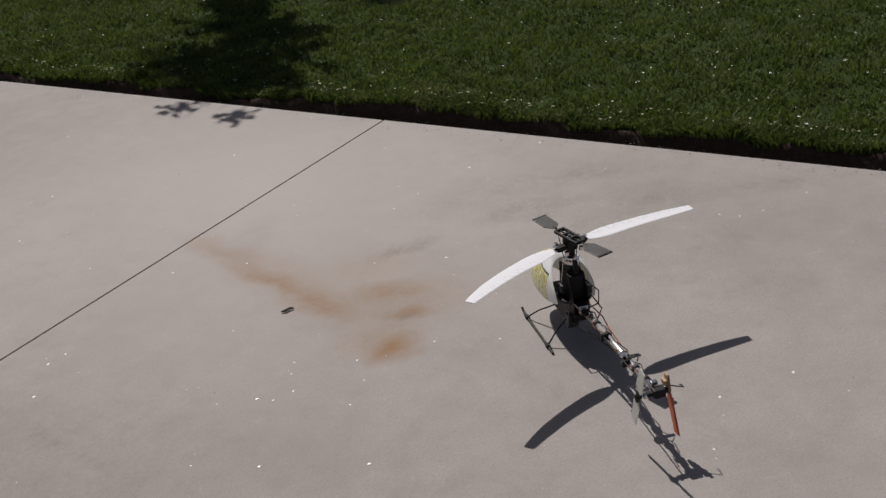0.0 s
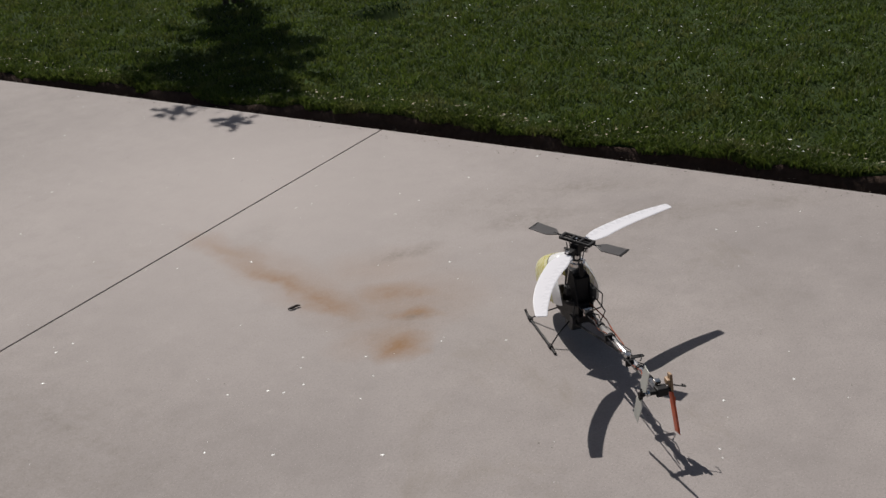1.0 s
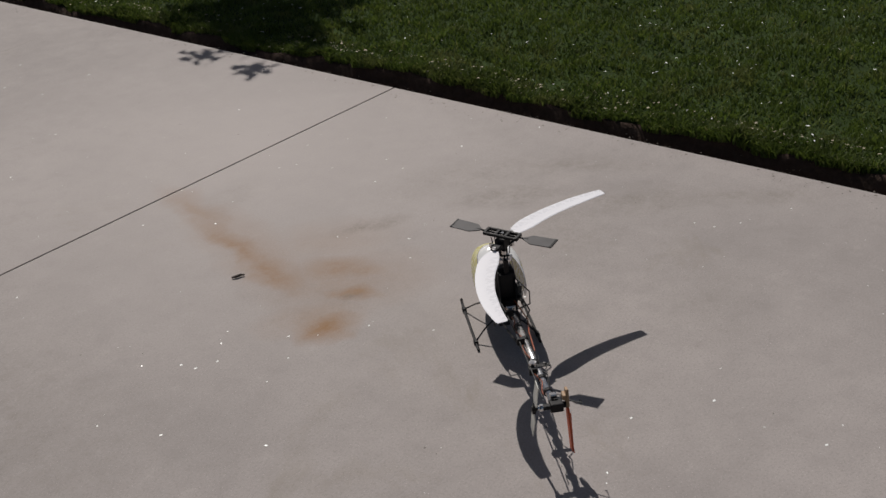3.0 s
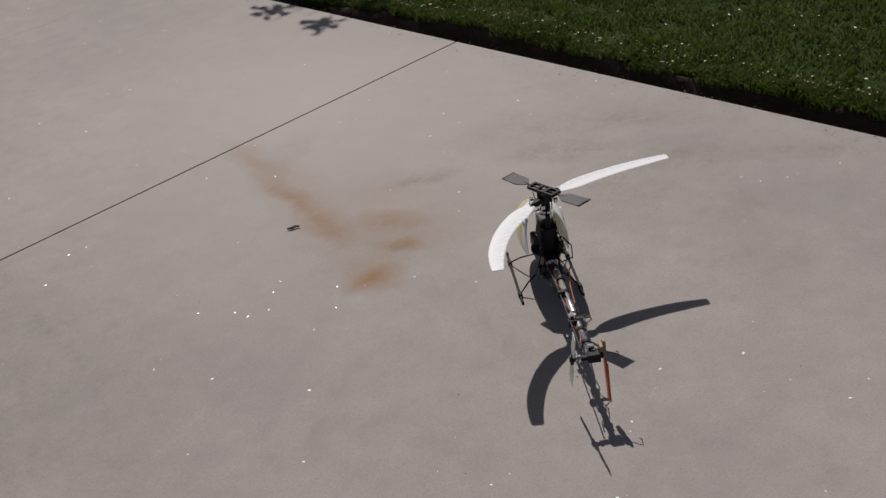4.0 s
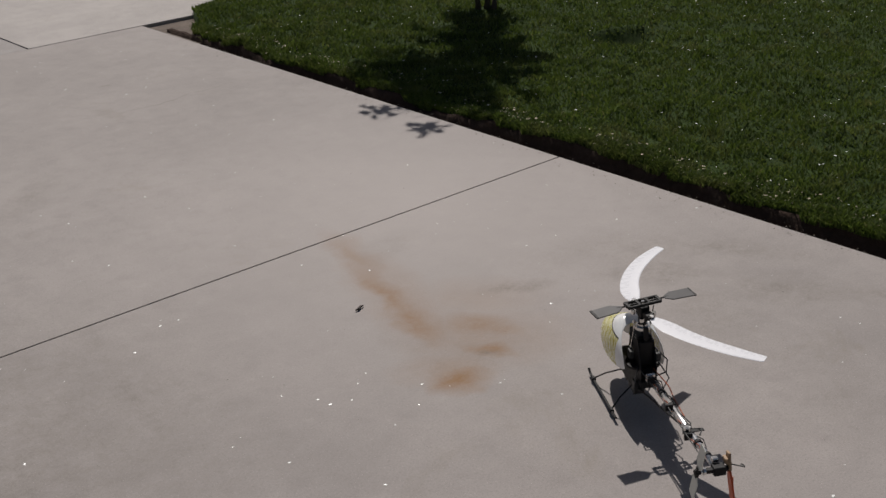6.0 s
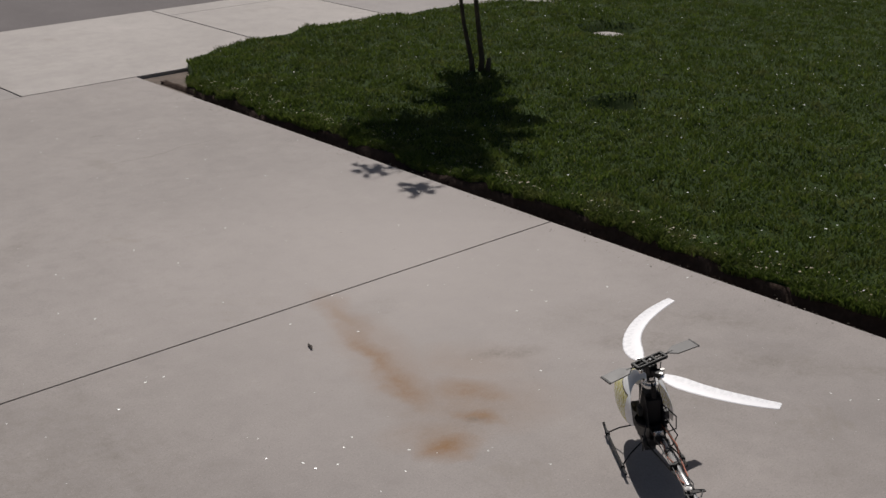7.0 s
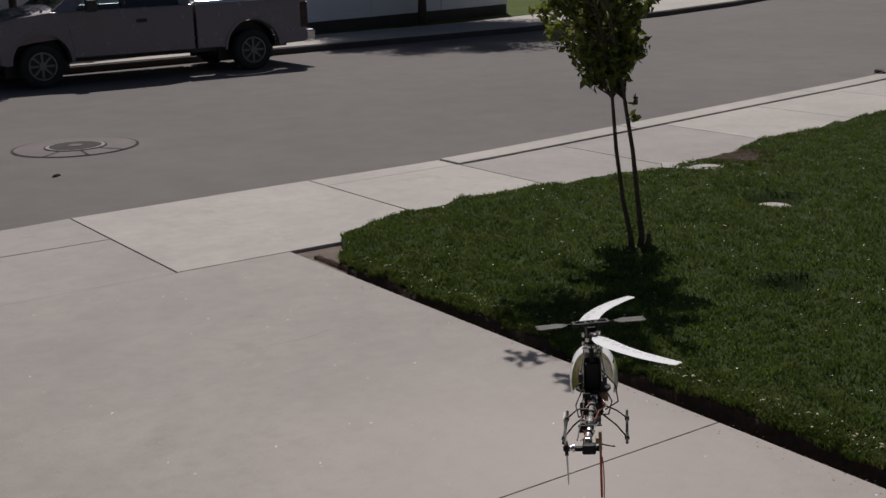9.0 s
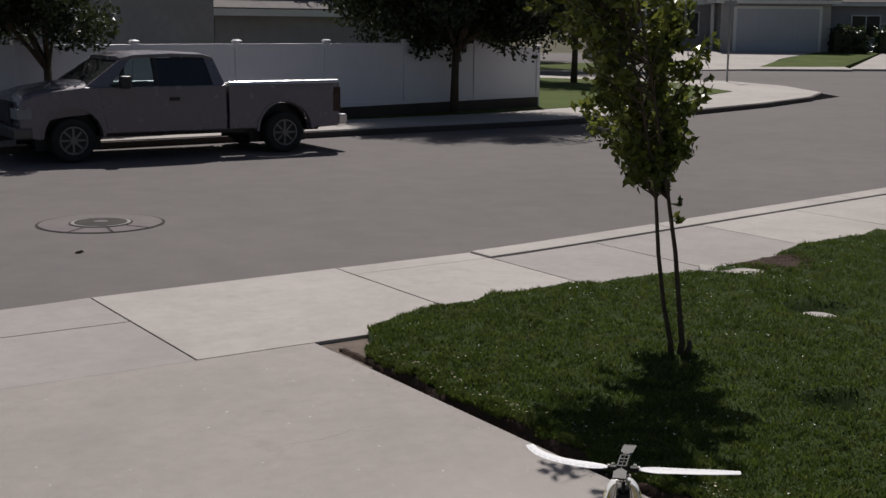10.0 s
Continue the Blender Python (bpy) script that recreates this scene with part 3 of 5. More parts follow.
    for j in range(12):
        spots.append((at + across * 0.01 + up * float(rng.uniform(0.18, 0.30)), 0.03))
    bm = bmesh.new()
    leaf_cloud(bm, rng, spots, 0.064)
    part("crown", bm, LEAF, tree, "small glossy yellow-green leaves with gaps")


young_tree()


def street_tree(m, height, spread, stems, label, seed, count=5200, size=0.16, girth=0.13, shift=(0, 0)):
    """A shade tree: trunk, forking limbs and a wide dark crown."""
    rng = np.random.default_rng(seed)
    tree = thing("street_tree", m, label, "tree")
    fork = height * 0.36
    bm = bmesh.new()
    tube(bm, [(0, 0, -0.1), (0.02, 0, fork * 0.5), (0.05, 0.0, fork)], [girth * 1.4, girth * 1.1, girth], 12)
    part("trunk", bm, BARK, tree, smooth=True)
    spots = []
    for k in range(stems):
        a = k * 6.28 / stems + 0.5 * rng.random()
        r = spread * (0.45 + 0.35 * rng.random())
        tip = Vector((shift[0] + math.cos(a) * r, shift[1] + math.sin(a) * r, height * (0.62 + 0.3 * rng.random())))
        start = Vector((0.05, 0, fork * (0.86 + 0.12 * rng.random())))
        mid_at = start.lerp(tip, 0.5) + Vector((0, 0, 0.18 * height * rng.random()))
        bm = bmesh.new()
        tube(bm, [start, start.lerp(mid_at, 0.5), mid_at, tip], [girth * 0.65, girth * 0.5, girth * 0.35, 0.015], 8)
        part("limb", bm, BARK, tree, smooth=True)
        for j in range(9):
            c = start.lerp(mid_at, 1).lerp(tip, rng.random() * 1.2) + Vector(rng.normal(size=3)) * spread * 0.22
            c.z = max(c.z, height * (0.40 + 0.36 * max(0.0, math.hypot(c.x, c.y) / spread - 0.35)))
            spots.append((c, spread * (0.16 + 0.16 * rng.random())))
    bm = bmesh.new()
    leaf_cloud(bm, rng, [spots[int(rng.integers(len(spots)))] for _ in range(count)], size)
    part("crown", bm, LEAF_DARK, tree, "dense dark green leaves")



# ---- across the street ----
ROOF = plain("roof_tiles", (0.17, 0.15, 0.15), 0.85, vary=0.3, scale=8, bump=0.6)
STUCCO = plain("grey_stucco", (0.36, 0.35, 0.37), 0.9, vary=0.12, scale=12, bump=0.3)
STUCCO_LIGHT = plain("pale_stucco", (0.40, 0.39, 0.39), 0.9, vary=0.12, scale=12, bump=0.3)
TRIM = plain("white_trim", (0.74, 0.74, 0.74), 0.55, vary=0.06, scale=6)
DOOR_WHITE = plain("white_garage_door", (0.47, 0.49, 0.54), 0.5, vary=0.05, scale=4)
DARK_GLASS = plain("dark_window_glass", (0.02, 0.024, 0.03), 0.12, vary=0.2, scale=3)
DARK_WOOD = plain("dark_brown_boards", (0.060, 0.045, 0.038), 0.8, vary=0.4, scale=9, bump=0.4)
HEDGE = leaf_material("hedge_leaves", (0.012, 0.020, 0.008), (0.035, 0.05, 0.018))
STEEL = plain("galvanised_steel", (0.35, 0.35, 0.36), 0.45, 0.8, 0.15, 20)

FENCE_END, FENCE_TURN = Vector((14.62, 20.3, 0.03)), radians(12.5)


def fence():
    """White vinyl privacy fence on a dark base board, stepping down at its end."""
    along_x = Matrix.Translation(FENCE_END) @ Matrix.Rotation(FENCE_TURN, 4, "Z")
    f = thing("vinyl_fence", along_x, "tall white vinyl fence with capped posts on dark base boards", "fence")
    tops = [1.36] + [1.50] * 14
    bay = 2.165
    for k in range(8):
        x1, x0 = -k * bay, -(k + 1) * bay
        t1, t0 = tops[k], tops[k + 1] if k < 2 else tops[k]
        if k == 0:
            t1, t0 = 1.36, 1.50
        for j in range(15):
            a, b = x0 + 0.065 + j * (bay - 0.13) / 15, x0 + 0.065 + (j + 1) * (bay - 0.13) / 15 - 0.001
            za, zb = t0 + (t1 - t0) * (a - x0) / bay, t0 + (t1 - t0) * (b - x0) / bay
            bm = bmesh.new()
            prism(bm, [(a, 0.24), (b, 0.24), (b, zb - 0.03), (a, za - 0.03)], -0.012, 0.012, "y")
            part("board", bm, VINYL, f)
        bm = bmesh.new()
        prism(bm, [(x0, t0 - 0.09), (x1, t1 - 0.09), (x1, t1), (x0, t0)], -0.028, 0.028, "y", 0.006)
        part("top_rail", bm, VINYL, f)
        bm = bmesh.new()
        box(bm, x0 + 0.06, x1 - 0.06, -0.025, 0.025, 0.23, 0.33, 0.006)
        part("bottom_rail", bm, VINYL, f)
        bm = bmesh.new()
        box(bm, x0, x1, -0.045, 0.03, -0.10, 0.228, 0.004)
        part("base_board", bm, DARK_WOOD, f, "dark brown base board")
    for k in range(9):
        x, t = -k * bay, (1.37 if k == 0 else 1.51)
        bm = bmesh.new()
        box(bm, x - 0.06, x + 0.06, -0.034, 0.06, 0.0, t + 0.02, 0.006)
        post = part("post", bm, VINYL, f)
        bm = bmesh.new()
        box(bm, x - 0.075, x + 0.075, -0.075, 0.075, t + 0.022, t + 0.05, 0.005)
        disc(bm, Matrix.Translation((x, 0, t + 0.06)) @ Matrix.Rotation(radians(45), 4, "Z"), 0.095, 0.02, 4, 0.05)
        part("post_cap", bm, VINYL, post)


fence()

street_tree(pose(11.6, 19.3, 0.04, 0, 0, 20), 4.0, 2.9, 12, "broad dark shade tree on the strip before the fence", 3, 56000, 0.12, 0.075, (0.5, -0.2))
street_tree(pose(2.35, 17.2, 0.04, 0, 0, 80), 3.4, 1.6, 7, "slim dark tree behind the parked pickup truck", 8, 17000, 0.10, 0.06, (0.0, 0.7))
street_tree(pose(23.4, 29.6, 0.04, 0, 0, 10), 4.6, 2.9, 8, "dark street tree on the corner lawn", 9, 9000, 0.2, 0.09)
street_tree(pose(30.0, 44.0, 0.0, 0, 0, 10), 7.5, 4.6, 8, "large dark tree between the far houses", 19, 9000, 0.34)
street_tree(pose(20.5, 34.0, 0.0, 0, 0, 50), 5.2, 4.4, 8, "large dark tree beside the house behind the fence", 29, 14000, 0.34)
street_tree(pose(38.0, 56.0, 0.0, 0, 0, 50), 8.0, 5.5, 8, "large dark tree behind the far houses", 39, 9000, 0.4)


def window(parent, x0, x1, z0, z1, y=-0.06):
    bm = bmesh.new()
    for a, b, c, d in ((x0, x1, z0, z0 + 0.08), (x0, x1, z1 - 0.08, z1), (x0, x0 + 0.08, z0 + 0.08, z1 - 0.08), (x1 - 0.08, x1, z0 + 0.08, z1 - 0.08), ((x0 + x1) / 2 - 0.03, (x0 + x1) / 2 + 0.03, z0 + 0.08, z1 - 0.08)):
        box(bm, a, b, y - 0.04, y + 0.05, c, d)
    w = part("window", bm, TRIM, parent)
    for a, b in ((x0 + 0.08, (x0 + x1) / 2 - 0.03), ((x0 + x1) / 2 + 0.03, x1 - 0.08)):
        bm = bmesh.new()
        box(bm, a, b, y - 0.01, y + 0.01, z0 + 0.08, z1 - 0.08)
        part("pane", bm, DARK_GLASS, w)


def gable_roof(parent, x0, x1, y0, y1, eave, ridge, over=0.45):
    """A hipped roof with a fascia board all round."""
    bm = bmesh.new()
    a = [(x0 - over, y0 - over), (x1 + over, y0 - over), (x1 + over, y1 + over), (x0 - over, y1 + over)]
    ym, run = (y0 + y1) / 2, (y1 - y0) / 2 + over
    lo = [bm.verts.new((x, y, eave)) for x, y in a]
    hi = [bm.verts.new((x0 - over + run * 0.9, ym, ridge)), bm.verts.new((x1 + over - run * 0.9, ym, ridge))]
    for q in ((lo[0], lo[1], hi[1], hi[0]), (lo[1], lo[2], hi[1]), (lo[2], lo[3], hi[0], hi[1]), (lo[3], lo[0], hi[0]), (lo[3], lo[2], lo[1], lo[0])):
        bm.faces.new(q)
    roof = part("roof", bm, ROOF, parent)
    for p, q in ((a[0], a[1]), (a[1], a[2]), (a[3], a[2]), (a[0], a[3])):
        bm = bmesh.new()
        box(bm, min(p[0], q[0]) - 0.02, max(p[0], q[0]) + 0.02, min(p[1], q[1]) - 0.02, max(p[1], q[1]) + 0.02, eave - 0.2, eave + 0.03)
        part("fascia", bm, TRIM, roof)
    # courses of tile on the side towards the street
    slope = math.atan2(ridge - eave, run)
    for k in range(9):
        s = k / 9
        z, y = eave + (ridge - eave) * s, y0 - over + run * s
        bm = bmesh.new()
        box(bm, x0 - over + run * 0.9 * s, x1 + over - run * 0.9 * s, -0.02, 0.32, 0.0, 0.05, m=Matrix.Translation((0, y, z)) @ Matrix.Rotation(slope, 4, "X"))
        part("tile_course", bm, ROOF, roof)


def house_behind_fence():
    h = thing("house", pose(11.0, 31.0, 0, 0, 0, 4), "grey stucco house with white fascia behind the fence", "house")
    bm = bmesh.new()
    box(bm, -9, 7.1, 0, 9, -0.2, 2.45)
    part("wall", bm, STUCCO, h)
    gable_roof(h, -9, 7.1, 0, 9, 2.32, 5.0)
    bm = bmesh.new()
    box(bm, -12.5, -2.05, -4.2, 3.5, -0.2, 3.4)
    part("wall", bm, STUCCO, h)
    gable_roof(h, -12.5, -2.05, -4.2, 3.5, 3.3, 5.6)
    bm = bmesh.new()
    box(bm, -0.55, 0.10, -0.05, -0.004, 0.9, 2.05, 0.01)
    part("side_door", bm, DARK_WOOD, h, "dark side door in the shade")


house_behind_fence()


def garage_house():
    """The house at the end of the cross street, with a white garage door."""
    h = thing("house", pose(50.4, 47.9, 0.52, 0, 0, -33.6), "pale stucco house with a white garage door and porch", "house")
    bm = bmesh.new()
    box(bm, -0.9, 5.4, 0, 8, -0.9, 2.95)
    part("wall", bm, STUCCO_LIGHT, h)
    bm = bmesh.new()
    box(bm, 0.0, 4.7, -0.07, -0.012, 0.0, 2.45)
    g = part("garage_door", bm, DOOR_WHITE, h, "white panelled garage door")
    for r in range(4):
        for c in range(4):
            bm = bmesh.new()
            box(bm, 0.1 + c * 1.14, 1.12 + c * 1.14, -0.095, -0.072, 0.08 + r * 0.6, 0.56 + r * 0.6, 0.01)
            part("door_panel", bm, DOOR_WHITE, g)
    bm = bmesh.new()
    box(bm, -0.18, 4.88, -0.11, -0.01, 2.452, 2.62)
    box(bm, -0.18, -0.01, -0.11, -0.01, 0, 2.45)
    box(bm, 4.71, 4.88, -0.11, -0.01, 0, 2.45)
    part("door_trim", bm, TRIM, h)
    gable_roof(h, -0.9, 5.4, 0, 8, 2.95, 5.2)
    bm = bmesh.new()
    box(bm, -7.6, -0.92, 2.2, 9, -0.9, 2.9)
    part("wall", bm, STUCCO, h)
    gable_roof(h, -7.6, -0.92, 2.2, 9, 2.9, 5.0)
    window(h, -3.4, -1.7, 0.9, 2.3, 2.12)
    window(h, -7.0, -5.6, 0.9, 2.3, 2.12)
    bm = bmesh.new()
    box(bm, -4.7, -3.75, 2.12, 2.19, 0.0, 2.1)
    part("front_door", bm, DARK_WOOD, h, "dark front door")
    for x in (-5.1, -1.2):
        bm = bmesh.new()
        tube(bm, [(x, 0.9, -0.2), (x, 0.9, 2.7)], 0.11, 10)
        part("porch_post", bm, TRIM, h)
    bm = bmesh.new()
    box(bm, 5.42, 18, 3.0, 9, -0.9, 2.9)
    part("wall", bm, STUCCO, h)
    gable_roof(h, 5.42, 18, 3.0, 9, 2.9, 5.0)
    window(h, 7.5, 9.3, 0.8, 2.2, 2.92)


garage_house()

for m, w in ((pose(55.6, 44.2, 0.3, 0, 0, -33.6), 1.9), (pose(58.2, 42.2, 0.3, 0, 0, -33.6), 3.4), (pose(45.2, 51.4, 0.3, 0, 0, -33.6), 3.6)):
    rng = np.random.default_rng(int(w * 100))
    bm = bmesh.new()
    leaf_cloud(bm, rng, [(Vector((rng.uniform(-w / 2, w / 2), rng.uniform(-0.6, 0.6), rng.uniform(0.0, 1.6))), 0.35) for _ in range(1500)], 0.26)
    box(bm, -w / 2, w / 2, -0.5, 0.5, 0, 1.5, 0.2)
    tagged(part("hedge", bm, HEDGE), "dark clipped hedge beside the far house", "hedge").matrix_world = m

# cross street's far side


def slope(name, points, material, label, category):
    """A sloping slab, 0.3 m thick, over points with their own heights."""
    bm = bmesh.new()
    loft(bm, [[(x, y, z - 0.6) for x, y, z in points], points])
    tagged(part(name, bm, material), label, category, kind="structure")


slope("far_driveway", [(37.2, 39.6, -0.06), (41.8, 38.15, -0.02), (47.4, 41.9, 0.31), (54.4, 45.4, 0.55), (50.0, 48.4, 0.58), (47.5, 49.9, 0.58)], WALKWAY, "sunlit concrete driveway before the far garage", "driveway")
slope("far_front_lawn", [(42.5, 38.8, 0.06), (46.2, 36.8, 0.08), (57.0, 43.0, 0.55), (60.5, 46.0, 0.7), (54.5, 45.3, 0.56), (47.5, 41.75, 0.33)], FAR_GRASS, "green lawn before the far house", "lawn")
slope("far_front_walk", [(41.2, 38.1, 0.0), (45.3, 35.6, 0.0), (46.2, 36.75, 0.08), (42.5, 38.75, 0.06)], WALKWAY, "pale far sidewalk along the cross street", "sidewalk")
slope("far_side_driveway", [(45.8, 36.2, 0.0), (49.6, 34.0, 0.0), (64, 42.2, 0.7), (57.2, 42.9, 0.57)], WALKWAY, "wide pale concrete driveway of the far house", "driveway")
sheet("cross_street_lawn", [(24, 42), (33, 37.5), (41, 46), (35, 52)], 0.0, FAR_GRASS, "green lawn along the cross street", "lawn", 0.2)
sheet("cross_street_walk", [(24.0, 40.8), (34.5, 36.0), (36, 37.5), (25.2, 42)], 0.02, WALKWAY, "pale sidewalk along the cross street", "sidewalk", 0.2)

sign = thing("street_sign_post", pose(29.0, 28.0, 0.0), "thin galvanised steel sign post at the street corner", "sign post")
bm = bmesh.new()
tube(bm, [(0, 0, -0.1), (0, 0, 2.9)], 0.035, 10)
part("post", bm, STEEL, sign)
bm = bmesh.new()
box(bm, -0.3, 0.3, -0.01, 0.01, 2.62, 2.82, 0.004)
part("sign_plate", bm, STEEL, sign)

# ---- parked pickup truck ----
PAINT = plain("grey_truck_paint", (0.185, 0.168, 0.195), 0.24, 0.3, 0.10, 3)
PAINT_DARK = plain("dark_lower_paint", (0.12, 0.11, 0.105), 0.4, 0.3, 0.10, 3)
RUBBER = plain("tyre_rubber", (0.022, 0.022, 0.023), 0.85, vary=0.3, scale=30)
CHROME = plain("chrome", (0.62, 0.62, 0.63), 0.16, 1.0, 0.06, 12)
RIM = plain("dull_alloy", (0.20, 0.19, 0.19), 0.45, 0.6, 0.15, 12)
BLACK = plain("black_plastic", (0.02, 0.02, 0.021), 0.5, vary=0.25, scale=25)
RED_LENS = plain("red_lens", (0.035, 0.008, 0.010), 0.25, vary=0.15, scale=10)
CLEAR_LENS = plain("headlight_lens", (0.24, 0.24, 0.26), 0.15, vary=0.1, scale=10)


def glass_material(name, tint):
    n = Nodes(name, 0.03)
    clear = n.t.nodes.new("ShaderNodeBsdfTransparent")
    clear.inputs[0].default_value = (*tint, 1)
    mx = n.t.nodes.new("ShaderNodeMixShader")
    mx.inputs[0].default_value = 0.12
    n.t.links.new(clear.outputs[0], mx.inputs[1])
    n.t.links.new(n.b.outputs[0], mx.inputs[2])
    n.t.links.new(mx.outputs[0], n.t.nodes["Material Output"].inputs[0])
    return n.done((0.3, 0.32, 0.32))


GLASS = glass_material("clear_glass", (0.80, 0.86, 0.86))
TINTED = glass_material("tinted_glass", (0.07, 0.075, 0.08))


def arch(cx, cz, r, n=14, a0=180, a1=0):
    return [(cx + r * math.cos(radians(a0 + (a1 - a0) * k / n)), cz + r * math.sin(radians(a0 + (a1 - a0) * k / n))) for k in range(n + 1)]


def pickup_truck(m):
    t = thing("pickup_truck", m, "silver-grey extended-cab pickup truck parked at the far kerb", "pickup truck")
    W = 1.86
    fx, rx, wr = 0.97, 4.27, 0.32
    # sides of the fenders, doors and bed, cut by the wheel arches
    front = [(0.23, 0.46), (0.34, 0.38), (0.48, 0.34)] + arch(fx, 0.36, 0.425) + [(1.46, 0.40), (3.30, 0.40), (3.30, 1.08), (1.15, 1.075), (0.75, 1.035), (0.44, 0.975), (0.27, 0.91), (0.22, 0.72)]
    bed = [(3.345, 0.40), (3.76, 0.40)] + arch(rx, 0.36, 0.445) + [(4.78, 0.38), (5.20, 0.40), (5.22, 1.08), (3.345, 1.08)]
    for y0, y1 in ((0.0, 0.10), (W - 0.10, W)):
        bm = bmesh.new()
        prism(bm, front, y0, y1, "y", 0.016)
        part("fender_panel", bm, PAINT, t)
        bm = bmesh.new()
        prism(bm, bed if y0 == 0 else [(x, min(z, 0.98)) for x, z in bed], y0, y1, "y", 0.016)
        part("bed_side", bm, PAINT, t)
        bm = bmesh.new()
        tube(bm, [(3.36, (y0 + y1) / 2, 1.085 if y0 == 0 else 0.985), (5.21, (y0 + y1) / 2, 1.095 if y0 == 0 else 0.985)], 0.042, 8)
        part("bed_rail", bm, CHROME if y0 == 0 else BLACK, t, "bright bed rail" if y0 == 0 else "black bed rail")
        for cx in (fx, rx):
            bm = bmesh.new()
            inner = arch(cx, 0.36, 0.425 if cx == fx else 0.445, 14)
            outer = arch(cx, 0.36, 0.465 if cx == fx else 0.485, 14)
            prism(bm, inner + list(reversed(outer)), (y0 - 0.012) if y0 == 0 else y1 - 0.002, 0.002 if y0 == 0 else y1 + 0.012, "y")
            part("arch_lip", bm, PAINT, t)
    bm = bmesh.new()
    loft(bm, [[(x, y, z + c) for y, c in ((0.09, -0.05), (0.30, 0.02), (0.60, 0.06), (W / 2, 0.07), (W - 0.60, 0.06), (W - 0.30, 0.02), (W - 0.09, -0.05), (W - 0.09, -0.4), (0.09, -0.4))] for x, z in ((0.24, 0.86), (0.30, 0.93), (0.50, 0.995), (0.9, 1.06), (1.28, 1.09))])
    part("hood", bm, PAINT, t, smooth=False)
    bm = bmesh.new()
    box(bm, 1.45, 3.30, 0.101, W - 0.101, 0.405, 0.45)
    box(bm, 3.24, 3.30, 0.101, W - 0.101, 0.42, 1.07)
    box(bm, 1.2, 1.30, 0.36, W - 0.36, 0.42, 1.03)
    part("floor_pan", bm, PAINT_DARK, t)
    bm = bmesh.new()
    box(bm, 3.345, 5.20, 0.36, W - 0.36, 0.52, 0.58)
    box(bm, 3.345, 3.39, 0.101, W - 0.101, 0.58, 1.06)
    part("bed_floor", bm, PAINT_DARK, t)
    bm = bmesh.new()
    box(bm, 5.17, 5.23, 0.102, W - 0.102, 0.44, 0.99, 0.012)
    part("tailgate", bm, PAINT, t)
    bm = bmesh.new()
    box(bm, 1.2, 5.0, 0.35, W - 0.35, 0.32, 0.40)
    for cx in (fx, rx):
        box(bm, cx - 0.50, cx + 0.50, 0.345, W - 0.345, 0.30 if cx == fx else 0.405, 0.515)
    box(bm, fx - 0.45, fx + 0.45, 0.345, W - 0.345, 0.52, 0.80)
    part("chassis", bm, BLACK, t)
    for cx in (fx, rx):
        for y0, y1 in ((0.102, 0.34), (W - 0.34, W - 0.102)):
            bm = bmesh.new()
            prism(bm, arch(cx, 0.36, 0.41) + list(reversed(arch(cx, 0.36, 0.424))), y0, y1, "y")
            box(bm, cx - 0.47, cx + 0.47, (y0 if y0 > 1 else y1 - 0.02), (y0 + 0.02 if y0 > 1 else y1), 0.16, 0.80)
            part("wheel_well", bm, BLACK, t)
    # cab
    lean = 0.13
    post = lambda x0, z0, x1, z1, w0, w1: [(x0, z0), (x0 + w0, z0), (x1 + w1, z1), (x1, z1)]  # noqa: E731
    for s in (0, 1):
        flip = (lambda p: p) if s == 0 else (lambda p: (p[0], W - p[1], p[2]))
        for nm, (a, b, c, d, w0, w1) in {"front_pillar": (1.14, 1.06, 1.76, 1.49, 0.36, 0.12), "door_pillar": (2.21, 1.06, 2.19, 1.49, 0.06, 0.06), "rear_pillar": (3.11, 1.06, 3.00, 1.49, 0.19, 0.14)}.items():
            bm = bmesh.new()
            q = post(a, b, c, d, w0, w1)
            rings = [[flip((x, (z - 1.06) / 0.43 * lean + off, z)) for x, z in q] for off in (0.03, 0.09)]
            loft(bm, rings)
            part(nm, bm, PAINT if nm != "door_pillar" else BLACK, t)
        for nm, q, mat in (("front_side_window", [(1.25, 1.07), (2.20, 1.07), (2.18, 1.485), (1.84, 1.485)], GLASS), ("rear_side_window", [(2.28, 1.07), (3.12, 1.07), (3.01, 1.485), (2.26, 1.485)], DARK_GLASS if s == 0 else GLASS)):
            bm = bmesh.new()
            loft(bm, [[flip((x, (z - 1.06) / 0.43 * lean + off, z)) for x, z in q] for off in (0.05, 0.058)])
            part(nm, bm, mat, t)
        bm = bmesh.new()
        y = -0.006 if s == 0 else W - 0.002
        prism(bm, [(1.46, 0.45), (2.60, 0.45), (2.62, 1.045), (1.36, 1.045), (1.40, 0.8)], y, y + 0.008, "y")
        door = part("door", bm, PAINT, t)
        bm = bmesh.new()
        box(bm, 2.40, 2.56, y - 0.02 if s == 0 else y + 0.009, y - 0.001 if s == 0 else y + 0.03, 0.86, 0.91, 0.006)
        part("door_handle", bm, BLACK, door)
        bm = bmesh.new()
        box(bm, 1.62, 1.78, -0.20 if s == 0 else W + 0.06, -0.06 if s == 0 else W + 0.22, 1.06, 1.24, 0.03)
        box(bm, 1.60, 1.70, -0.08 if s == 0 else W - 0.02, 0.02 if s == 0 else W + 0.08, 1.09, 1.12)
        part("wing_mirror", bm, BLACK, t)
        bm = bmesh.new()
        box(bm, 0.19, 0.40, -0.004 if s == 0 else W - 0.42, 0.42 if s == 0 else W + 0.004, 0.63, 0.79, 0.02)
        part("headlight", bm, CLEAR_LENS, t, "clear headlight lens")
        bm = bmesh.new()
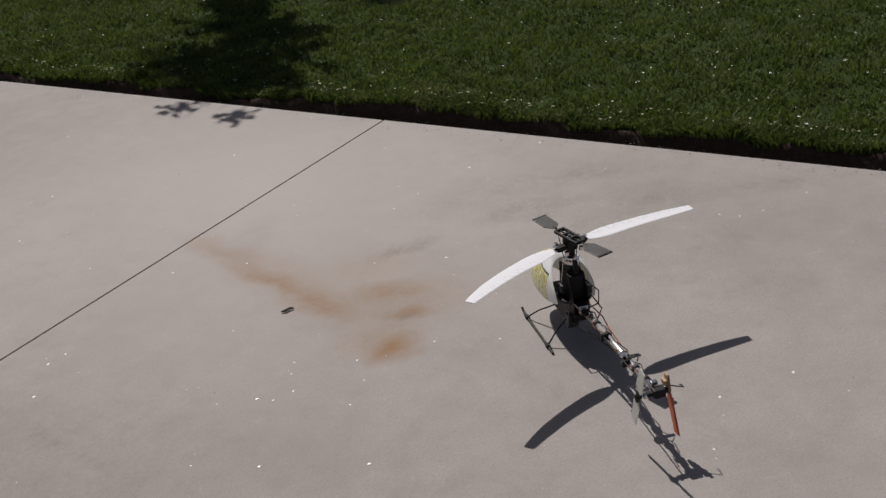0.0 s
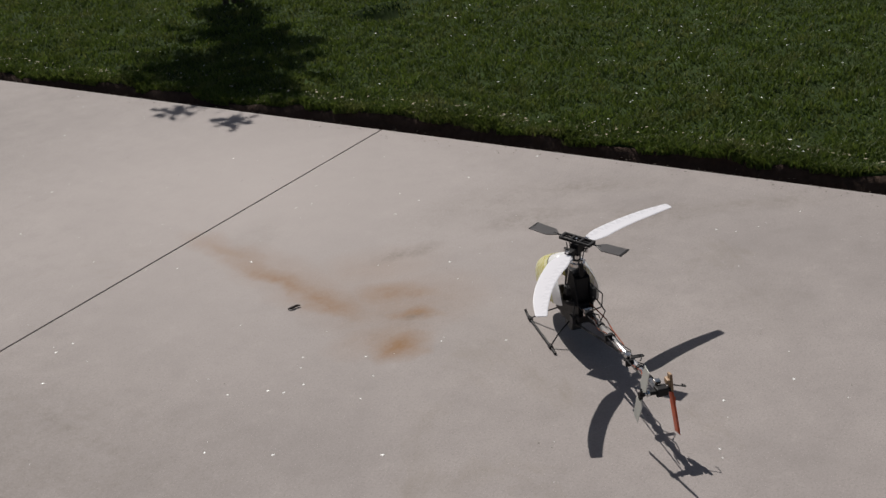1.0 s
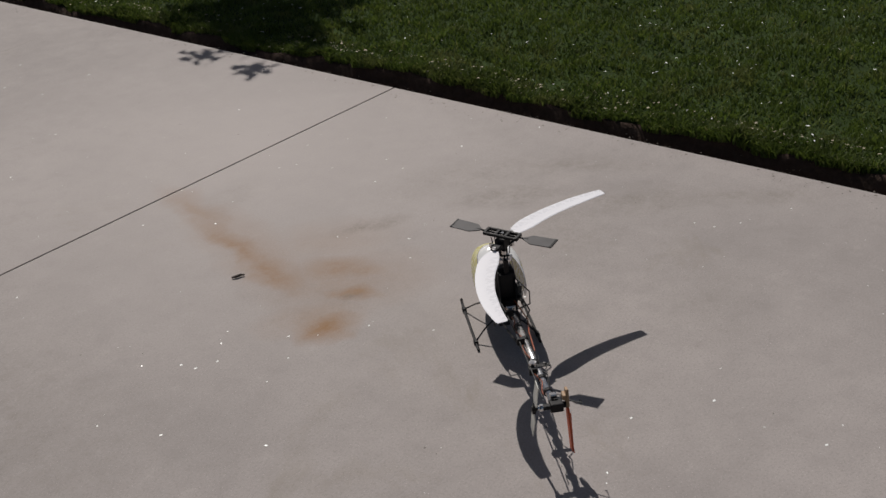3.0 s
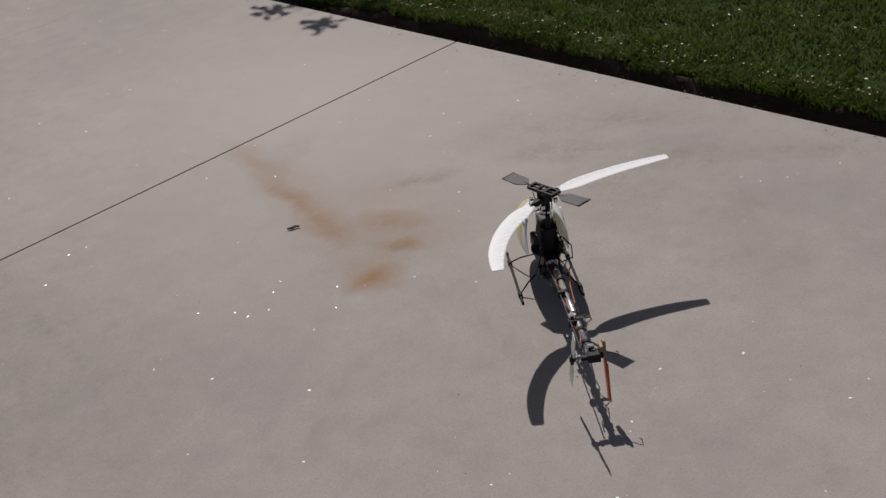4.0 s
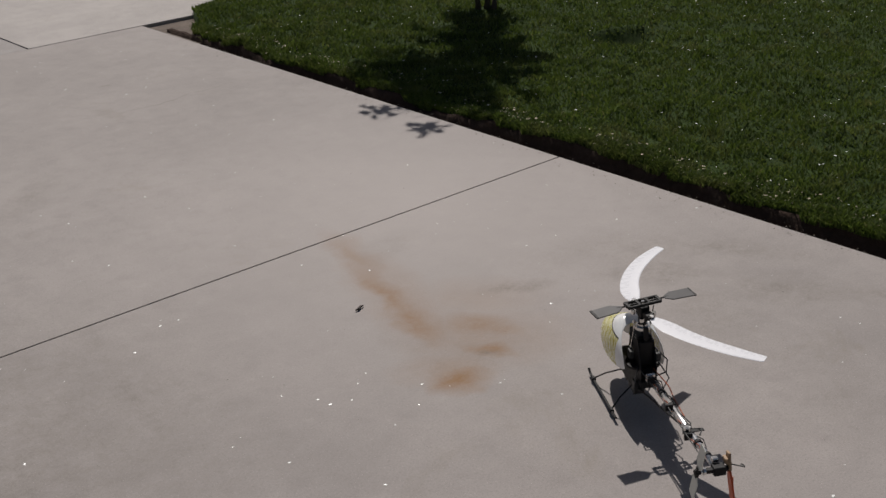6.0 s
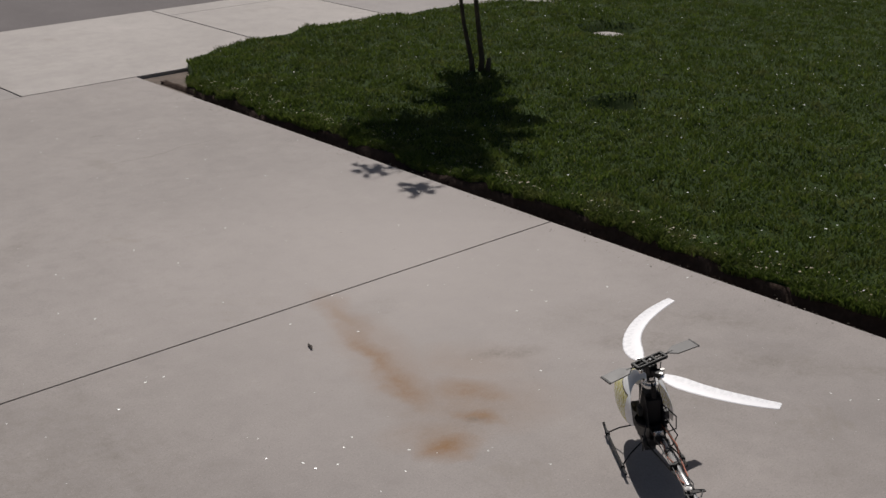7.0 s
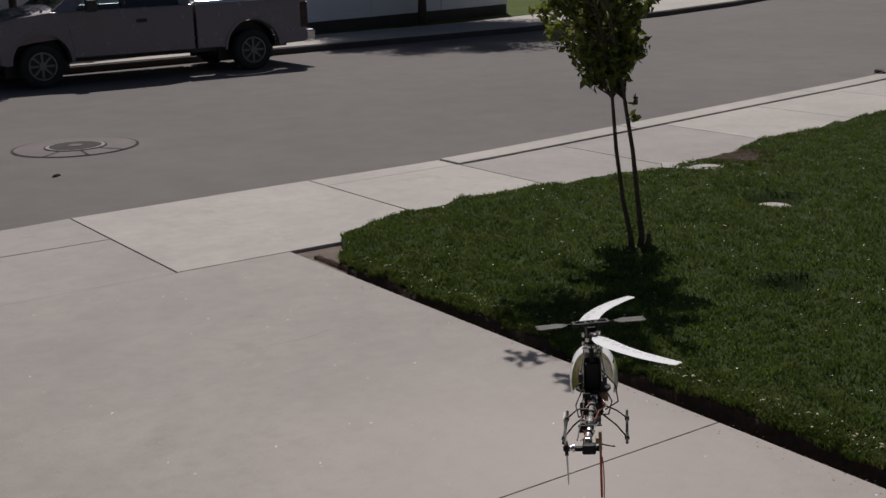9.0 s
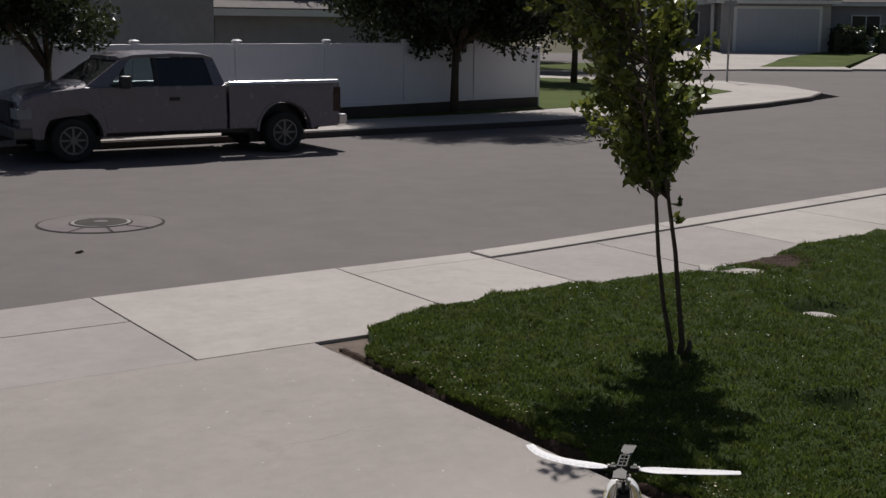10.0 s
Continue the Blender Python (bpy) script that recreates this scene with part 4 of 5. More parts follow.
        box(bm, 5.10, 5.238, -0.006 if s == 0 else W - 0.10, 0.10 if s == 0 else W + 0.006, 0.62, 1.02, 0.015)
        part("tail_light", bm, RED_LENS, t)
    bm = bmesh.new()
    rings = [[(x, y, z) for y in (lean + 0.02, lean + 0.2, W / 2, W - lean - 0.2, W - lean - 0.02)] for x, z in ((1.72, 1.485), (1.92, 1.53), (2.5, 1.55), (2.98, 1.535), (3.15, 1.485))]
    rings = [[(x, y, z + (0 if i in (0, 4) else 0.02)) for i, (x, y, z) in enumerate(r)] + [(x, y, z - 0.05) for x, y, z in reversed(r)] for r in rings]
    loft(bm, rings)
    part("cab_roof", bm, PAINT, t)
    bm = bmesh.new()
    loft(bm, [[(1.17, 0.12, 1.05), (1.17, W - 0.12, 1.05), (1.78, W - lean - 0.1, 1.49), (1.78, lean + 0.1, 1.49)], [(1.18, 0.12, 1.05), (1.18, W - 0.12, 1.05), (1.79, W - lean - 0.1, 1.49), (1.79, lean + 0.1, 1.49)]])
    part("windshield", bm, TINTED, t)
    bm = bmesh.new()
    loft(bm, [[(3.25, 0.2, 1.08), (3.25, W - 0.2, 1.08), (3.13, W - lean - 0.12, 1.485), (3.13, lean + 0.12, 1.485)], [(3.262, 0.2, 1.08), (3.262, W - 0.2, 1.08), (3.142, W - lean - 0.12, 1.485), (3.142, lean + 0.12, 1.485)]])
    part("rear_window", bm, DARK_GLASS, t)
    for y in (0.42, 1.10):
        bm = bmesh.new()
        box(bm, 1.95, 2.10, y, y + 0.36, 0.6, 1.06, 0.05)
        box(bm, 1.485, 1.98, y, y + 0.36, 0.5, 0.66, 0.05)
        part("seat", bm, BLACK, t)
    bm = bmesh.new()
    box(bm, 0.13, 0.40, -0.012, W + 0.012, 0.36, 0.53, 0.03)
    part("front_bumper", bm, PAINT_DARK, t)
    bm = bmesh.new()
    box(bm, 0.18, 0.24, 0.45, W - 0.45, 0.56, 0.86, 0.02)
    part("grille", bm, BLACK, t)
    bm = bmesh.new()
    box(bm, 5.235, 5.38, 0.04, W - 0.04, 0.42, 0.58, 0.03)
    part("rear_bumper", bm, CHROME, t)
    for cx in (fx, rx):
        for s, yc in ((-1, 0.13), (1, W - 0.13)):
            face = Matrix.Translation((cx, yc, wr)) @ Matrix.Rotation(radians(90), 4, "X")
            bm = bmesh.new()
            prof = [(0.20, -0.11), (0.285, -0.12), (0.312, -0.10), (0.32, -0.05), (0.32, 0.05), (0.312, 0.10), (0.285, 0.12), (0.20, 0.11)]
            loft(bm, [[(cx + r * math.cos(a), yc + y, wr + r * math.sin(a)) for r, y in prof] for a in (2 * math.pi * k / 28 for k in range(29))], caps=False)
            wheel = part("wheel", bm, RUBBER, t, "black rubber tyre on a steel rim", smooth=True)
            bm = bmesh.new()
            disc(bm, face, 0.20, 0.14, 28)
            part("brake_drum", bm, BLACK, wheel)
            bm = bmesh.new()
            yo = yc + s * 0.105
            loft(bm, [[(cx + r * math.cos(a), yo + y * -s, wr + r * math.sin(a)) for r, y in ((0.205, 0.02), (0.205, -0.012), (0.185, -0.012), (0.175, 0.03))] for a in (2 * math.pi * k / 28 for k in range(29))], caps=False)
            for k in range(8):
                box(bm, -0.016, 0.016, -0.012, 0.012, 0.03, 0.185, 0.004, m=Matrix.Translation((cx, yo - s * 0.02, wr)) @ Matrix.Rotation(k * 2 * math.pi / 8, 4, "Y"))
            disc(bm, Matrix.Translation((cx, yo - s * 0.01, wr)) @ Matrix.Rotation(radians(90), 4, "X"), 0.055, 0.05, 16)
            part("rim", bm, RIM, wheel, "dull alloy rim")


pickup_truck(pose(1.02, 14.82, -0.10, 0, 0, -2))

# ---- model helicopter ----
BLADE = plain("white_blade", (0.78, 0.77, 0.80), 0.30, vary=0.03, scale=20)
PADDLE = plain("grey_paddle", (0.085, 0.080, 0.080), 0.42, vary=0.15, scale=40, spec=0.25)
TAIL_BLADE = plain("pale_tail_blade", (0.62, 0.62, 0.56), 0.35, vary=0.08, scale=40)
ORANGE = plain("orange_red_fin", (0.56, 0.095, 0.030), 0.4, vary=0.2, scale=60)
FRAME_BLACK = plain("black_frame", (0.010, 0.009, 0.010), 0.55, vary=0.4, scale=120, spec=0.25)
ALLOY = plain("polished_alloy", (0.62, 0.61, 0.60), 0.2, 1.0, 0.12, 60)
BOOM = plain("polished_boom", (0.75, 0.73, 0.72), 0.28, 0.7, 0.3, 30)
COPPER = plain("reddish_motor_wire", (0.28, 0.08, 0.04), 0.4, 0.2, 0.3, 120)
TAN = plain("tan_servo_case", (0.35, 0.22, 0.12), 0.5, vary=0.3, scale=90)
WIRE = plain("black_wire", (0.015, 0.015, 0.016), 0.5, vary=0.3, scale=200)


def canopy_material():
    """White shell with yellow patches, a dark seam and a smoky window."""
    n = Nodes("canopy_shell", 0.22)
    sep = n.t.nodes.new("ShaderNodeSeparateXYZ")
    n.put(sep.inputs[0], n.warped(n.c, 0.02, 16.0))
    x, z = sep.outputs["X"], sep.outputs["Z"]
    streak = n.t.nodes.new("ShaderNodeTexWave")
    streak.inputs["Scale"].default_value, streak.inputs["Distortion"].default_value, streak.inputs["Detail Scale"].default_value = 26, 9, 2.0
    n.put(streak.inputs["Vector"], n.c)
    low = n.math("LESS_THAN", n.math("ADD", z, n.math("MULTIPLY", x, -0.16)), 0.194)
    back = n.math("LESS_THAN", x, 0.245)
    front = n.math("GREATER_THAN", x, 0.04)
    yellow = n.math("MULTIPLY", n.math("MULTIPLY", low, back), front)
    white = n.ramp(n.noise(30), (0.3, (0.70, 0.70, 0.70)), (0.7, (0.82, 0.82, 0.82)))
    gold = n.ramp(streak.outputs["Fac"], (0.15, (0.40, 0.35, 0.05)), (0.5, (0.60, 0.56, 0.12)), (0.85, (0.72, 0.72, 0.50)))
    col = n.mix(yellow, white, gold)
    seam = n.math("LESS_THAN", n.math("ABSOLUTE", n.math("SUBTRACT", n.math("ADD", z, n.math("MULTIPLY", x, -0.16)), 0.196)), 0.0022)
    col = n.mix(n.math("MULTIPLY", seam, front), col, (0.05, 0.05, 0.04))
    return n.done(col)


CANOPY = canopy_material()
HELI = [
    (0, -1.389, -1.581, 0.000, 46.2, 0.0, 0.0),
    (0.5, -1.387, -1.571, 0.000, 45.6, 0.0, 0.0),
    (1, -1.386, -1.570, 0.000, 45.2, 0.0, 0.0),
    (1.5, -1.387, -1.573, 0.000, 45.6, 0.0, 0.0),
    (2, -1.381, -1.578, 0.000, 47.0, 0.0, 0.0),
    (2.5, -1.385, -1.575, 0.000, 47.0, 0.0, 0.0),
    (2.7, -1.387, -1.571, 0.000, 47.1, 0.0, 0.0),
    (3.8, -1.375, -1.573, 0.000, 48.6, 0.0, 0.0),
    (4, -1.381, -1.584, 0.000, 48.9, 0.0, 0.0),
    (4.5, -1.378, -1.572, 0.000, 50.5, 0.0, 0.0),
    (5, -1.369, -1.575, 0.000, 54.1, 0.0, 0.0),
    (5.5, -1.359, -1.578, 0.000, 56.5, 0.0, 0.0),
    (5.7, -1.369, -1.591, 0.013, 57.5, 0.6, -1.7),
    (6.8, -1.310, -1.577, 0.008, 56.2, 1.5, 0.5),
    (7, -1.269, -1.584, 0.023, 54.2, -0.4, -5.2),
    (7.5, -1.149, -1.459, 0.102, 55.9, -0.1, -7.0),
    (8, -1.367, -1.371, 0.376, 56.7, 0.7, -5.4),
    (8.5, -1.512, -1.186, 0.619, 57.2, 3.3, -1.8),
    (9, -1.388, -0.821, 0.569, 46.9, 5.5, -2.5),
    (9.5, -0.921, -0.298, 0.216, 48.0, 4.0, -2.0),
    (10, -0.717, 0.017, 0.157, 49.0, 4.0, -1.0),
]
# seconds, root angle, disc tilt (two ways), direction of trail, trail per metre of radius
ROTOR = [
    (0, 287, -2.1, 0.3, 154, 0.67),
    (0.5, 333, -3.4, 1.7, 160, 0.8),
    (1, 308, -4, 1.4, 162, 0.87),
    (1.5, 306, -2.8, 1.3, 158, 0.87),
    (2, 9, -3.9, -0.2, 164, 1.11),
    (2.5, 4, -3.8, 1.2, 168, 1.21),
    (2.7, 309, -2.1, -0.7, 164, 1.15),
    (3.8, 355, -3.2, -0.3, 164, 1.46),
    (4, 304, 0.8, -3.2, 157, 1.29),
    (4.5, 11, -3.2, 0.4, 170, 1.56),
    (5, 67, -2.7, 2.3, 171, 1.82),
    (5.5, 296, -2.9, -1.6, 165, 1.5),
    (5.7, 328, -2.4, -0.8, 162, 1.61),
    (6.8, 302, -3.5, -1.3, 170, 1.79),
    (7, 21, -3, -3.5, 160, 2.11),
    (7.5, 4, -5.5, -2.6, 155, 2.28),
    (8, 323, -2.7, -1.2, 153, 2.03),
    (8.5, 317, 0.1, -2.7, 150, 1.42),
    (9, 13, -3.1, -0.6, 172, 1.39),
    (9.5, 74.5, -6.7, -2.9, 177, 1.94),
    (10, 81.9, -6.8, -1.1, 184, 1.86),
]
HUB_Z, BLADE_R, ROOT_R, SECTIONS = 0.30, 0.38, 0.052, 14
CUTS = [ROOT_R + (BLADE_R - ROOT_R) * k / SECTIONS for k in range(SECTIONS + 1)]


def chord(r):
    return float(np.interp(r, [0.05, 0.075, 0.11, 0.30, 0.38], [0.020, 0.042, 0.054, 0.043, 0.030]))


def section_mesh(k):
    """One rigid slice of a blade, lying along x about its middle."""
    r0, r1 = CUTS[k], CUTS[k + 1]
    half = (r1 - r0) / 2
    over = 0.0 if k in (0,) else half * 0.42
    bm = bmesh.new()
    rings = []
    tail = half * (0.30 if k < SECTIONS - 1 else 0.0)
    t = 0.0010 + (0.00005 if k % 2 else 0.0)
    xs = [-half - over, -half * 0.5, half * 0.5, half + tail]
    for x in xs:
        c = chord((r0 + r1) / 2 + x)
        trim = 0.86 if (k == SECTIONS - 1 and x == xs[-1]) else 1.0
        rings.append([(x, c * f * trim, h) for f, h in ((0.5, 0.0), (0.45, t), (-0.45, t), (-0.5, 0.0), (-0.45, -t), (0.45, -t))])
    loft(bm, rings)
    return bm


def helicopter():
    h = thing("model_helicopter", pose(0, 0, 0), "small model helicopter with white blades and white-yellow canopy", "model helicopter")
    # canopy: an open shell
    rows = [(0.292, 0.004, 0.108, 0.118), (0.284, 0.024, 0.090, 0.140), (0.262, 0.040, 0.076, 0.164), (0.215, 0.054, 0.066, 0.192), (0.16, 0.063, 0.062, 0.216), (0.10, 0.066, 0.064, 0.236), (0.045, 0.065, 0.072, 0.246), (0.0, 0.060, 0.090, 0.242), (-0.018, 0.057, 0.104, 0.232)]
    bm = bmesh.new()
    rings = []
    for x, w, lo, hi in rows:
        mid, half = (lo + hi) / 2, (hi - lo) / 2
        ring = []
        for k in range(25):
            a = radians(-115 + 230 * k / 24)
            s, c = math.sin(a), math.cos(a)
            ring.append((x + 0.085 * max(0.0, c) * min(1.0, max(0.0, (0.13 - x) / 0.13)), math.copysign(abs(s) ** 0.8, s) * w, mid + math.copysign(abs(c) ** 0.85, c) * half))
        rings.append(ring)
    loft(bm, rings, close=False, caps=False)
    shell = part("canopy", bm, CANOPY, h, "white canopy with streaky yellow patches", smooth=True)
    solid = shell.modifiers.new("thickness", "SOLIDIFY")
    solid.thickness = 0.0015
    shell.modifiers.new("round", "SUBSURF").levels = 1
    # side frames and electronics
    for s in (-1, 1):
        bm = bmesh.new()
        prism(bm, [(-0.055, 0.085), (0.03, 0.062), (0.13, 0.062), (0.14, 0.10), (0.06, 0.13), (0.035, 0.225), (-0.03, 0.225), (-0.06, 0.15)], s * 0.021 - 0.0012, s * 0.021 + 0.0012, "y")
        part("side_frame", bm, FRAME_BLACK, h)
    bm = bmesh.new()
    box(bm, -0.035, 0.035, -0.0195, 0.0195, 0.15, 0.222, 0.003)
    box(bm, -0.02, 0.05, -0.021, 0.021, 0.195, 0.232, 0.004)
    box(bm, -0.05, 0.0, -0.019, 0.019, 0.09, 0.145, 0.003)
    part("main_gear_case", bm, FRAME_BLACK, h)
    bm = bmesh.new()
    disc(bm, pose(-0.005, 0, 0.148), 0.047, 0.006, 28)
    part("main_gear", bm, FRAME_BLACK, h)
    bm = bmesh.new()
    box(bm, 0.05, 0.18, -0.022, 0.022, 0.066, 0.105, 0.006)
    part("battery", bm, BLACK, h)
    bm = bmesh.new()
    disc(bm, pose(0.045, 0, 0.125), 0.018, 0.045, 20)
    part("motor", bm, COPPER, h, "reddish copper motor")
    for x, y, z in ((0.0, 0.032, 0.175), (-0.03, -0.032, 0.175), (0.03, -0.032, 0.115), (-0.035, 0.030, 0.10)):
        bm = bmesh.new()
        box(bm, x - 0.012, x + 0.012, y - 0.006, y + 0.006, z - 0.012, z + 0.012, 0.0015)
        box(bm, x - 0.003, x + 0.010, y - 0.001, y + 0.001, z + 0.012, z + 0.02)
        part("servo", bm, TAN if z == 0.115 else BLACK, h)
    bm = bmesh.new()
    box(bm, 0.02, 0.075, -0.016, 0.016, 0.033, 0.060, 0.004)
    disc(bm, pose(0.10, 0.0, 0.055, 90), 0.016, 0.03, 16)
    part("receiver", bm, BLACK, h)
    # skids
    for s in (-1, 1):
        bm = bmesh.new()
        tube(bm, [(-0.037, s * 0.085, 0.004), (0.0, s * 0.085, 0.004), (0.19, s * 0.085, 0.004), (0.218, s * 0.085, 0.007), (0.231, s * 0.085, 0.014)], 0.0038, 8)
        skid = part("skid", bm, FRAME_BLACK, h)
        for x in (0.005, 0.185):
            bm = bmesh.new()
            disc(bm, pose(x, s * 0.085, 0.005, 0, 90, 0), 0.0065, 0.016, 10)
            part("collar", bm, FRAME_BLACK, skid)
    for x, top in ((0.005, 0.02), (0.185, 0.11)):
        for s in (-1, 1):
            bm = bmesh.new()
            tube(bm, [(x, s * 0.085, 0.006), (x * 0.55 + top * 0.45, s * 0.058, 0.038), (top, s * 0.020, 0.068)], 0.0022, 6)
            part("strut", bm, FRAME_BLACK, h)
    # boom and supports
    bm = bmesh.new()
    tube(bm, [(-0.04, 0, 0.136), (-0.545, 0, 0.156)], 0.0075, 14)
    boom = part("tail_boom", bm, BOOM, h, "polished metal tail boom", smooth=True)
    for x in (-0.10, -0.17, -0.24, -0.36, -0.43, -0.49):
        bm = bmesh.new()
        disc(bm, pose(x, 0, 0.136 + (-0.04 - x) * 0.0396, 0, 90, 0), 0.0108, 0.010 if x != -0.36 else 0.02, 14)
        part("boom_band", bm, FRAME_BLACK, boom)
    for s in (-1, 1):
        bm = bmesh.new()
        tube(bm, [(-0.03, s * 0.024, 0.088), (-0.33, s * 0.008, 0.146)], 0.0028, 6)
        part("boom_support", bm, FRAME_BLACK, h)
    bm = bmesh.new()
    tube(bm, [(-0.03, 0.022, 0.15), (-0.25, 0.018, 0.158), (-0.53, 0.022, 0.168)], 0.0016, 6)
    part("tail_pushrod", bm, WIRE, h)
    for x in (-0.12, -0.26, -0.40):
        bm = bmesh.new()
        box(bm, x - 0.004, x + 0.004, 0.004, 0.024, 0.146, 0.164, 0.001)
        part("pushrod_guide", bm, FRAME_BLACK, h)
    bm = bmesh.new()
    prism(bm, [(-0.380, -0.030), (-0.390, -0.031), (-0.392, 0.026), (-0.376, 0.020)], 0.158, 0.1605, "z", 0.0006)
    part("tail_plane", bm, FRAME_BLACK, h)
    bm = bmesh.new()
    disc(bm, pose(-0.385, 0.012, 0.166), 0.009, 0.012, 14)
    part("clamp", bm, ALLOY, h)
    # tail: gearbox, fin, wire loops
    bm = bmesh.new()
    box(bm, -0.562, -0.536, -0.020, 0.010, 0.144, 0.166, 0.003)
    box(bm, -0.556, -0.542, -0.030, 0.030, 0.150, 0.160, 0.002)
    tube(bm, [(-0.55, 0.012, 0.156), (-0.55, 0.042, 0.156)], 0.004, 8)
    part("tail_gearbox", bm, FRAME_BLACK, h)
    bm = bmesh.new()
    box(bm, -0.538, -0.524, -0.010, 0.006, 0.166, 0.176, 0.002)
    part("tail_bell_crank", bm, ALLOY, h)
    bm = bmesh.new()
    disc(bm, pose(-0.55, 0.030, 0.156, 90), 0.009, 0.006, 14)
    disc(bm, pose(-0.55, 0.038, 0.156, 90), 0.006, 0.006, 14)
    part("tail_pitch_slider", bm, ALLOY, h, "bright tail pitch slider")
    bm = bmesh.new()
    outline = [(-0.540, 0.150), (-0.560, 0.150), (-0.576, 0.118), (-0.590, 0.084), (-0.600, 0.058), (-0.578, 0.054), (-0.562, 0.090), (-0.548, 0.122)]
    prism(bm, outline, -0.033, -0.028, "y", 0.0012)
    fin = part("tail_fin", bm, ORANGE, h, "orange-red vertical tail fin")
    bm = bmesh.new()
    prism(bm, [(-0.532, 0.192), (-0.550, 0.194), (-0.560, 0.152), (-0.540, 0.152)], -0.034, -0.027, "y", 0.002)
    box(bm, -0.552, -0.530, -0.034, -0.020, 0.166, 0.180, 0.003)
    part("fin_top", bm, TAN, fin, "brown taped top of the fin")
    bm = bmesh.new()
    tube(bm, [(-0.565, -0.034, 0.14), (-0.562, -0.036, 0.11), (-0.57, -0.036, 0.08), (-0.582, -0.035, 0.048), (-0.596, -0.034, 0.052)], 0.0014, 6)
    part("fin_guard", bm, ORANGE, fin)
    for a, b, c in (((-0.54, -0.02, 0.165), (-0.57, -0.06, 0.166), (-0.55, -0.062, 0.16)), ((-0.37, -0.01, 0.155), (-0.39, -0.024, 0.166), (-0.41, -0.012, 0.16))):
        bm = bmesh.new()
        tube(bm, [a, b, c, Vector(a).lerp(Vector(c), 0.9)], 0.0016, 6)
        part("wire_loop", bm, WIRE, h)
    for k, y in enumerate((0.010, -0.009)):
        bm = bmesh.new()
        tube(bm, [(-0.06 - 0.028 * j, y + 0.006 * math.sin(j * 1.7 + k), 0.141 + 0.0011 * j + 0.003 * math.cos(j * 2.3 + k)) for j in range(17)], 0.0014, 6)
        part("boom_wire", bm, (COPPER, FRAME_BLACK)[k], h)
    for k, pts in enumerate((
        [(-0.02, -0.024, 0.20), (-0.03, -0.06, 0.16), (-0.01, -0.065, 0.11), (0.02, -0.03, 0.08)],
        [(-0.05, -0.022, 0.18), (-0.075, -0.05, 0.13), (-0.06, -0.04, 0.09), (-0.03, -0.02, 0.08)],
        [(-0.04, 0.024, 0.16), (-0.075, 0.045, 0.12), (-0.05, 0.04, 0.08), (0.0, 0.02, 0.07)],
        [(-0.05, -0.015, 0.15), (-0.12, -0.035, 0.13), (-0.20, -0.02, 0.142), (-0.30, -0.012, 0.148)],
    )):
        bm = bmesh.new()
        tube(bm, pts, 0.0019, 6)
        part("cable", bm, WIRE if k < 3 else COPPER, h)
    # mast and head
    bm = bmesh.new()
    tube(bm, [(0, 0, 0.14), (0, 0, 0.328)], 0.004, 12)
    part("mast", bm, ALLOY, h, "steel main shaft")
    bm = bmesh.new()
    disc(bm, pose(0, 0, 0.252), 0.021, 0.008, 22)
    disc(bm, pose(0, 0, 0.260), 0.015, 0.008, 22)
    part("swashplate", bm, ALLOY, h, "bright swashplate")
    for y in (-0.034, 0.034):
        bm = bmesh.new()
        tube(bm, [(0.006, y * 0.95, 0.182), (0.004, y * 0.62, 0.254)], 0.0016, 6)
        disc(bm, pose(0.004, y * 0.62, 0.254), 0.004, 0.006, 10)
        part("pitch_rod", bm, ALLOY, h, "bright pitch rod")
    bm = bmesh.new()
    tube(bm, [(-0.028, 0, 0.19), (-0.030, 0, 0.262)], 0.0022, 6)
    box(bm, -0.034, -0.024, -0.006, 0.006, 0.225, 0.262, 0.001)
    part("anti_rotation_guide", bm, FRAME_BLACK, h)
    for y in (-0.016, 0.016):
        bm = bmesh.new()
        disc(bm, pose(-0.058, y, 0.112, 0, 90, 0), 0.010, 0.022, 14)
        part("side_pulley", bm, FRAME_BLACK, h)
    bm = bmesh.new()
    box(bm, -0.075, -0.052, -0.013, 0.013, 0.124, 0.148, 0.003)
    part("boom_clamp", bm, ALLOY, h, "alloy boom clamp")
    # turning parts
    bm = bmesh.new()
    box(bm, -0.016, 0.016, -0.013, 0.013, -0.014, 0.016, 0.002)
    box(bm, -0.052, 0.052, -0.009, 0.009, -0.005, 0.005, 0.002)
    disc(bm, pose(0, 0, -0.026), 0.012, 0.014, 14)
    for s in (-1, 1):
        box(bm, s * 0.034 - 0.012, s * 0.034 + 0.012, -0.011, 0.011, -0.007, 0.007, 0.002)
        tube(bm, [(s * 0.012, 0.016, -0.04), (s * 0.02, 0.022, 0.02)], 0.0014, 6)
        tube(bm, [(s * 0.008, s * -0.014, -0.035), (s * 0.008, s * -0.02, 0.024)], 0.0014, 6)
    head = part("rotor_head", bm, FRAME_BLACK, h, "black rotor head with alloy links")
    for s in (-1, 1):
        for x, y, z, r, d in ((0.036, 0.014, 0.005, 0.006, 0.010), (0.024, -0.015, -0.014, 0.006, 0.010), (0.010, s * 0.020, -0.034, 0.0045, 0.008), (0.050, 0.0, 0.0075, 0.0055, 0.004)):
            bm = bmesh.new()
            disc(bm, pose(s * x, y, z), r, d, 10)
            part("ball_link", bm, ALLOY, head)
    bm = bmesh.new()
    tube(bm, [(0, -0.075, 0), (0, 0.075, 0)], 0.0024, 6)
    for x in (-0.014, 0.014):
        box(bm, x - 0.003, x + 0.003, -0.046, 0.046, -0.004, 0.004, 0.001)
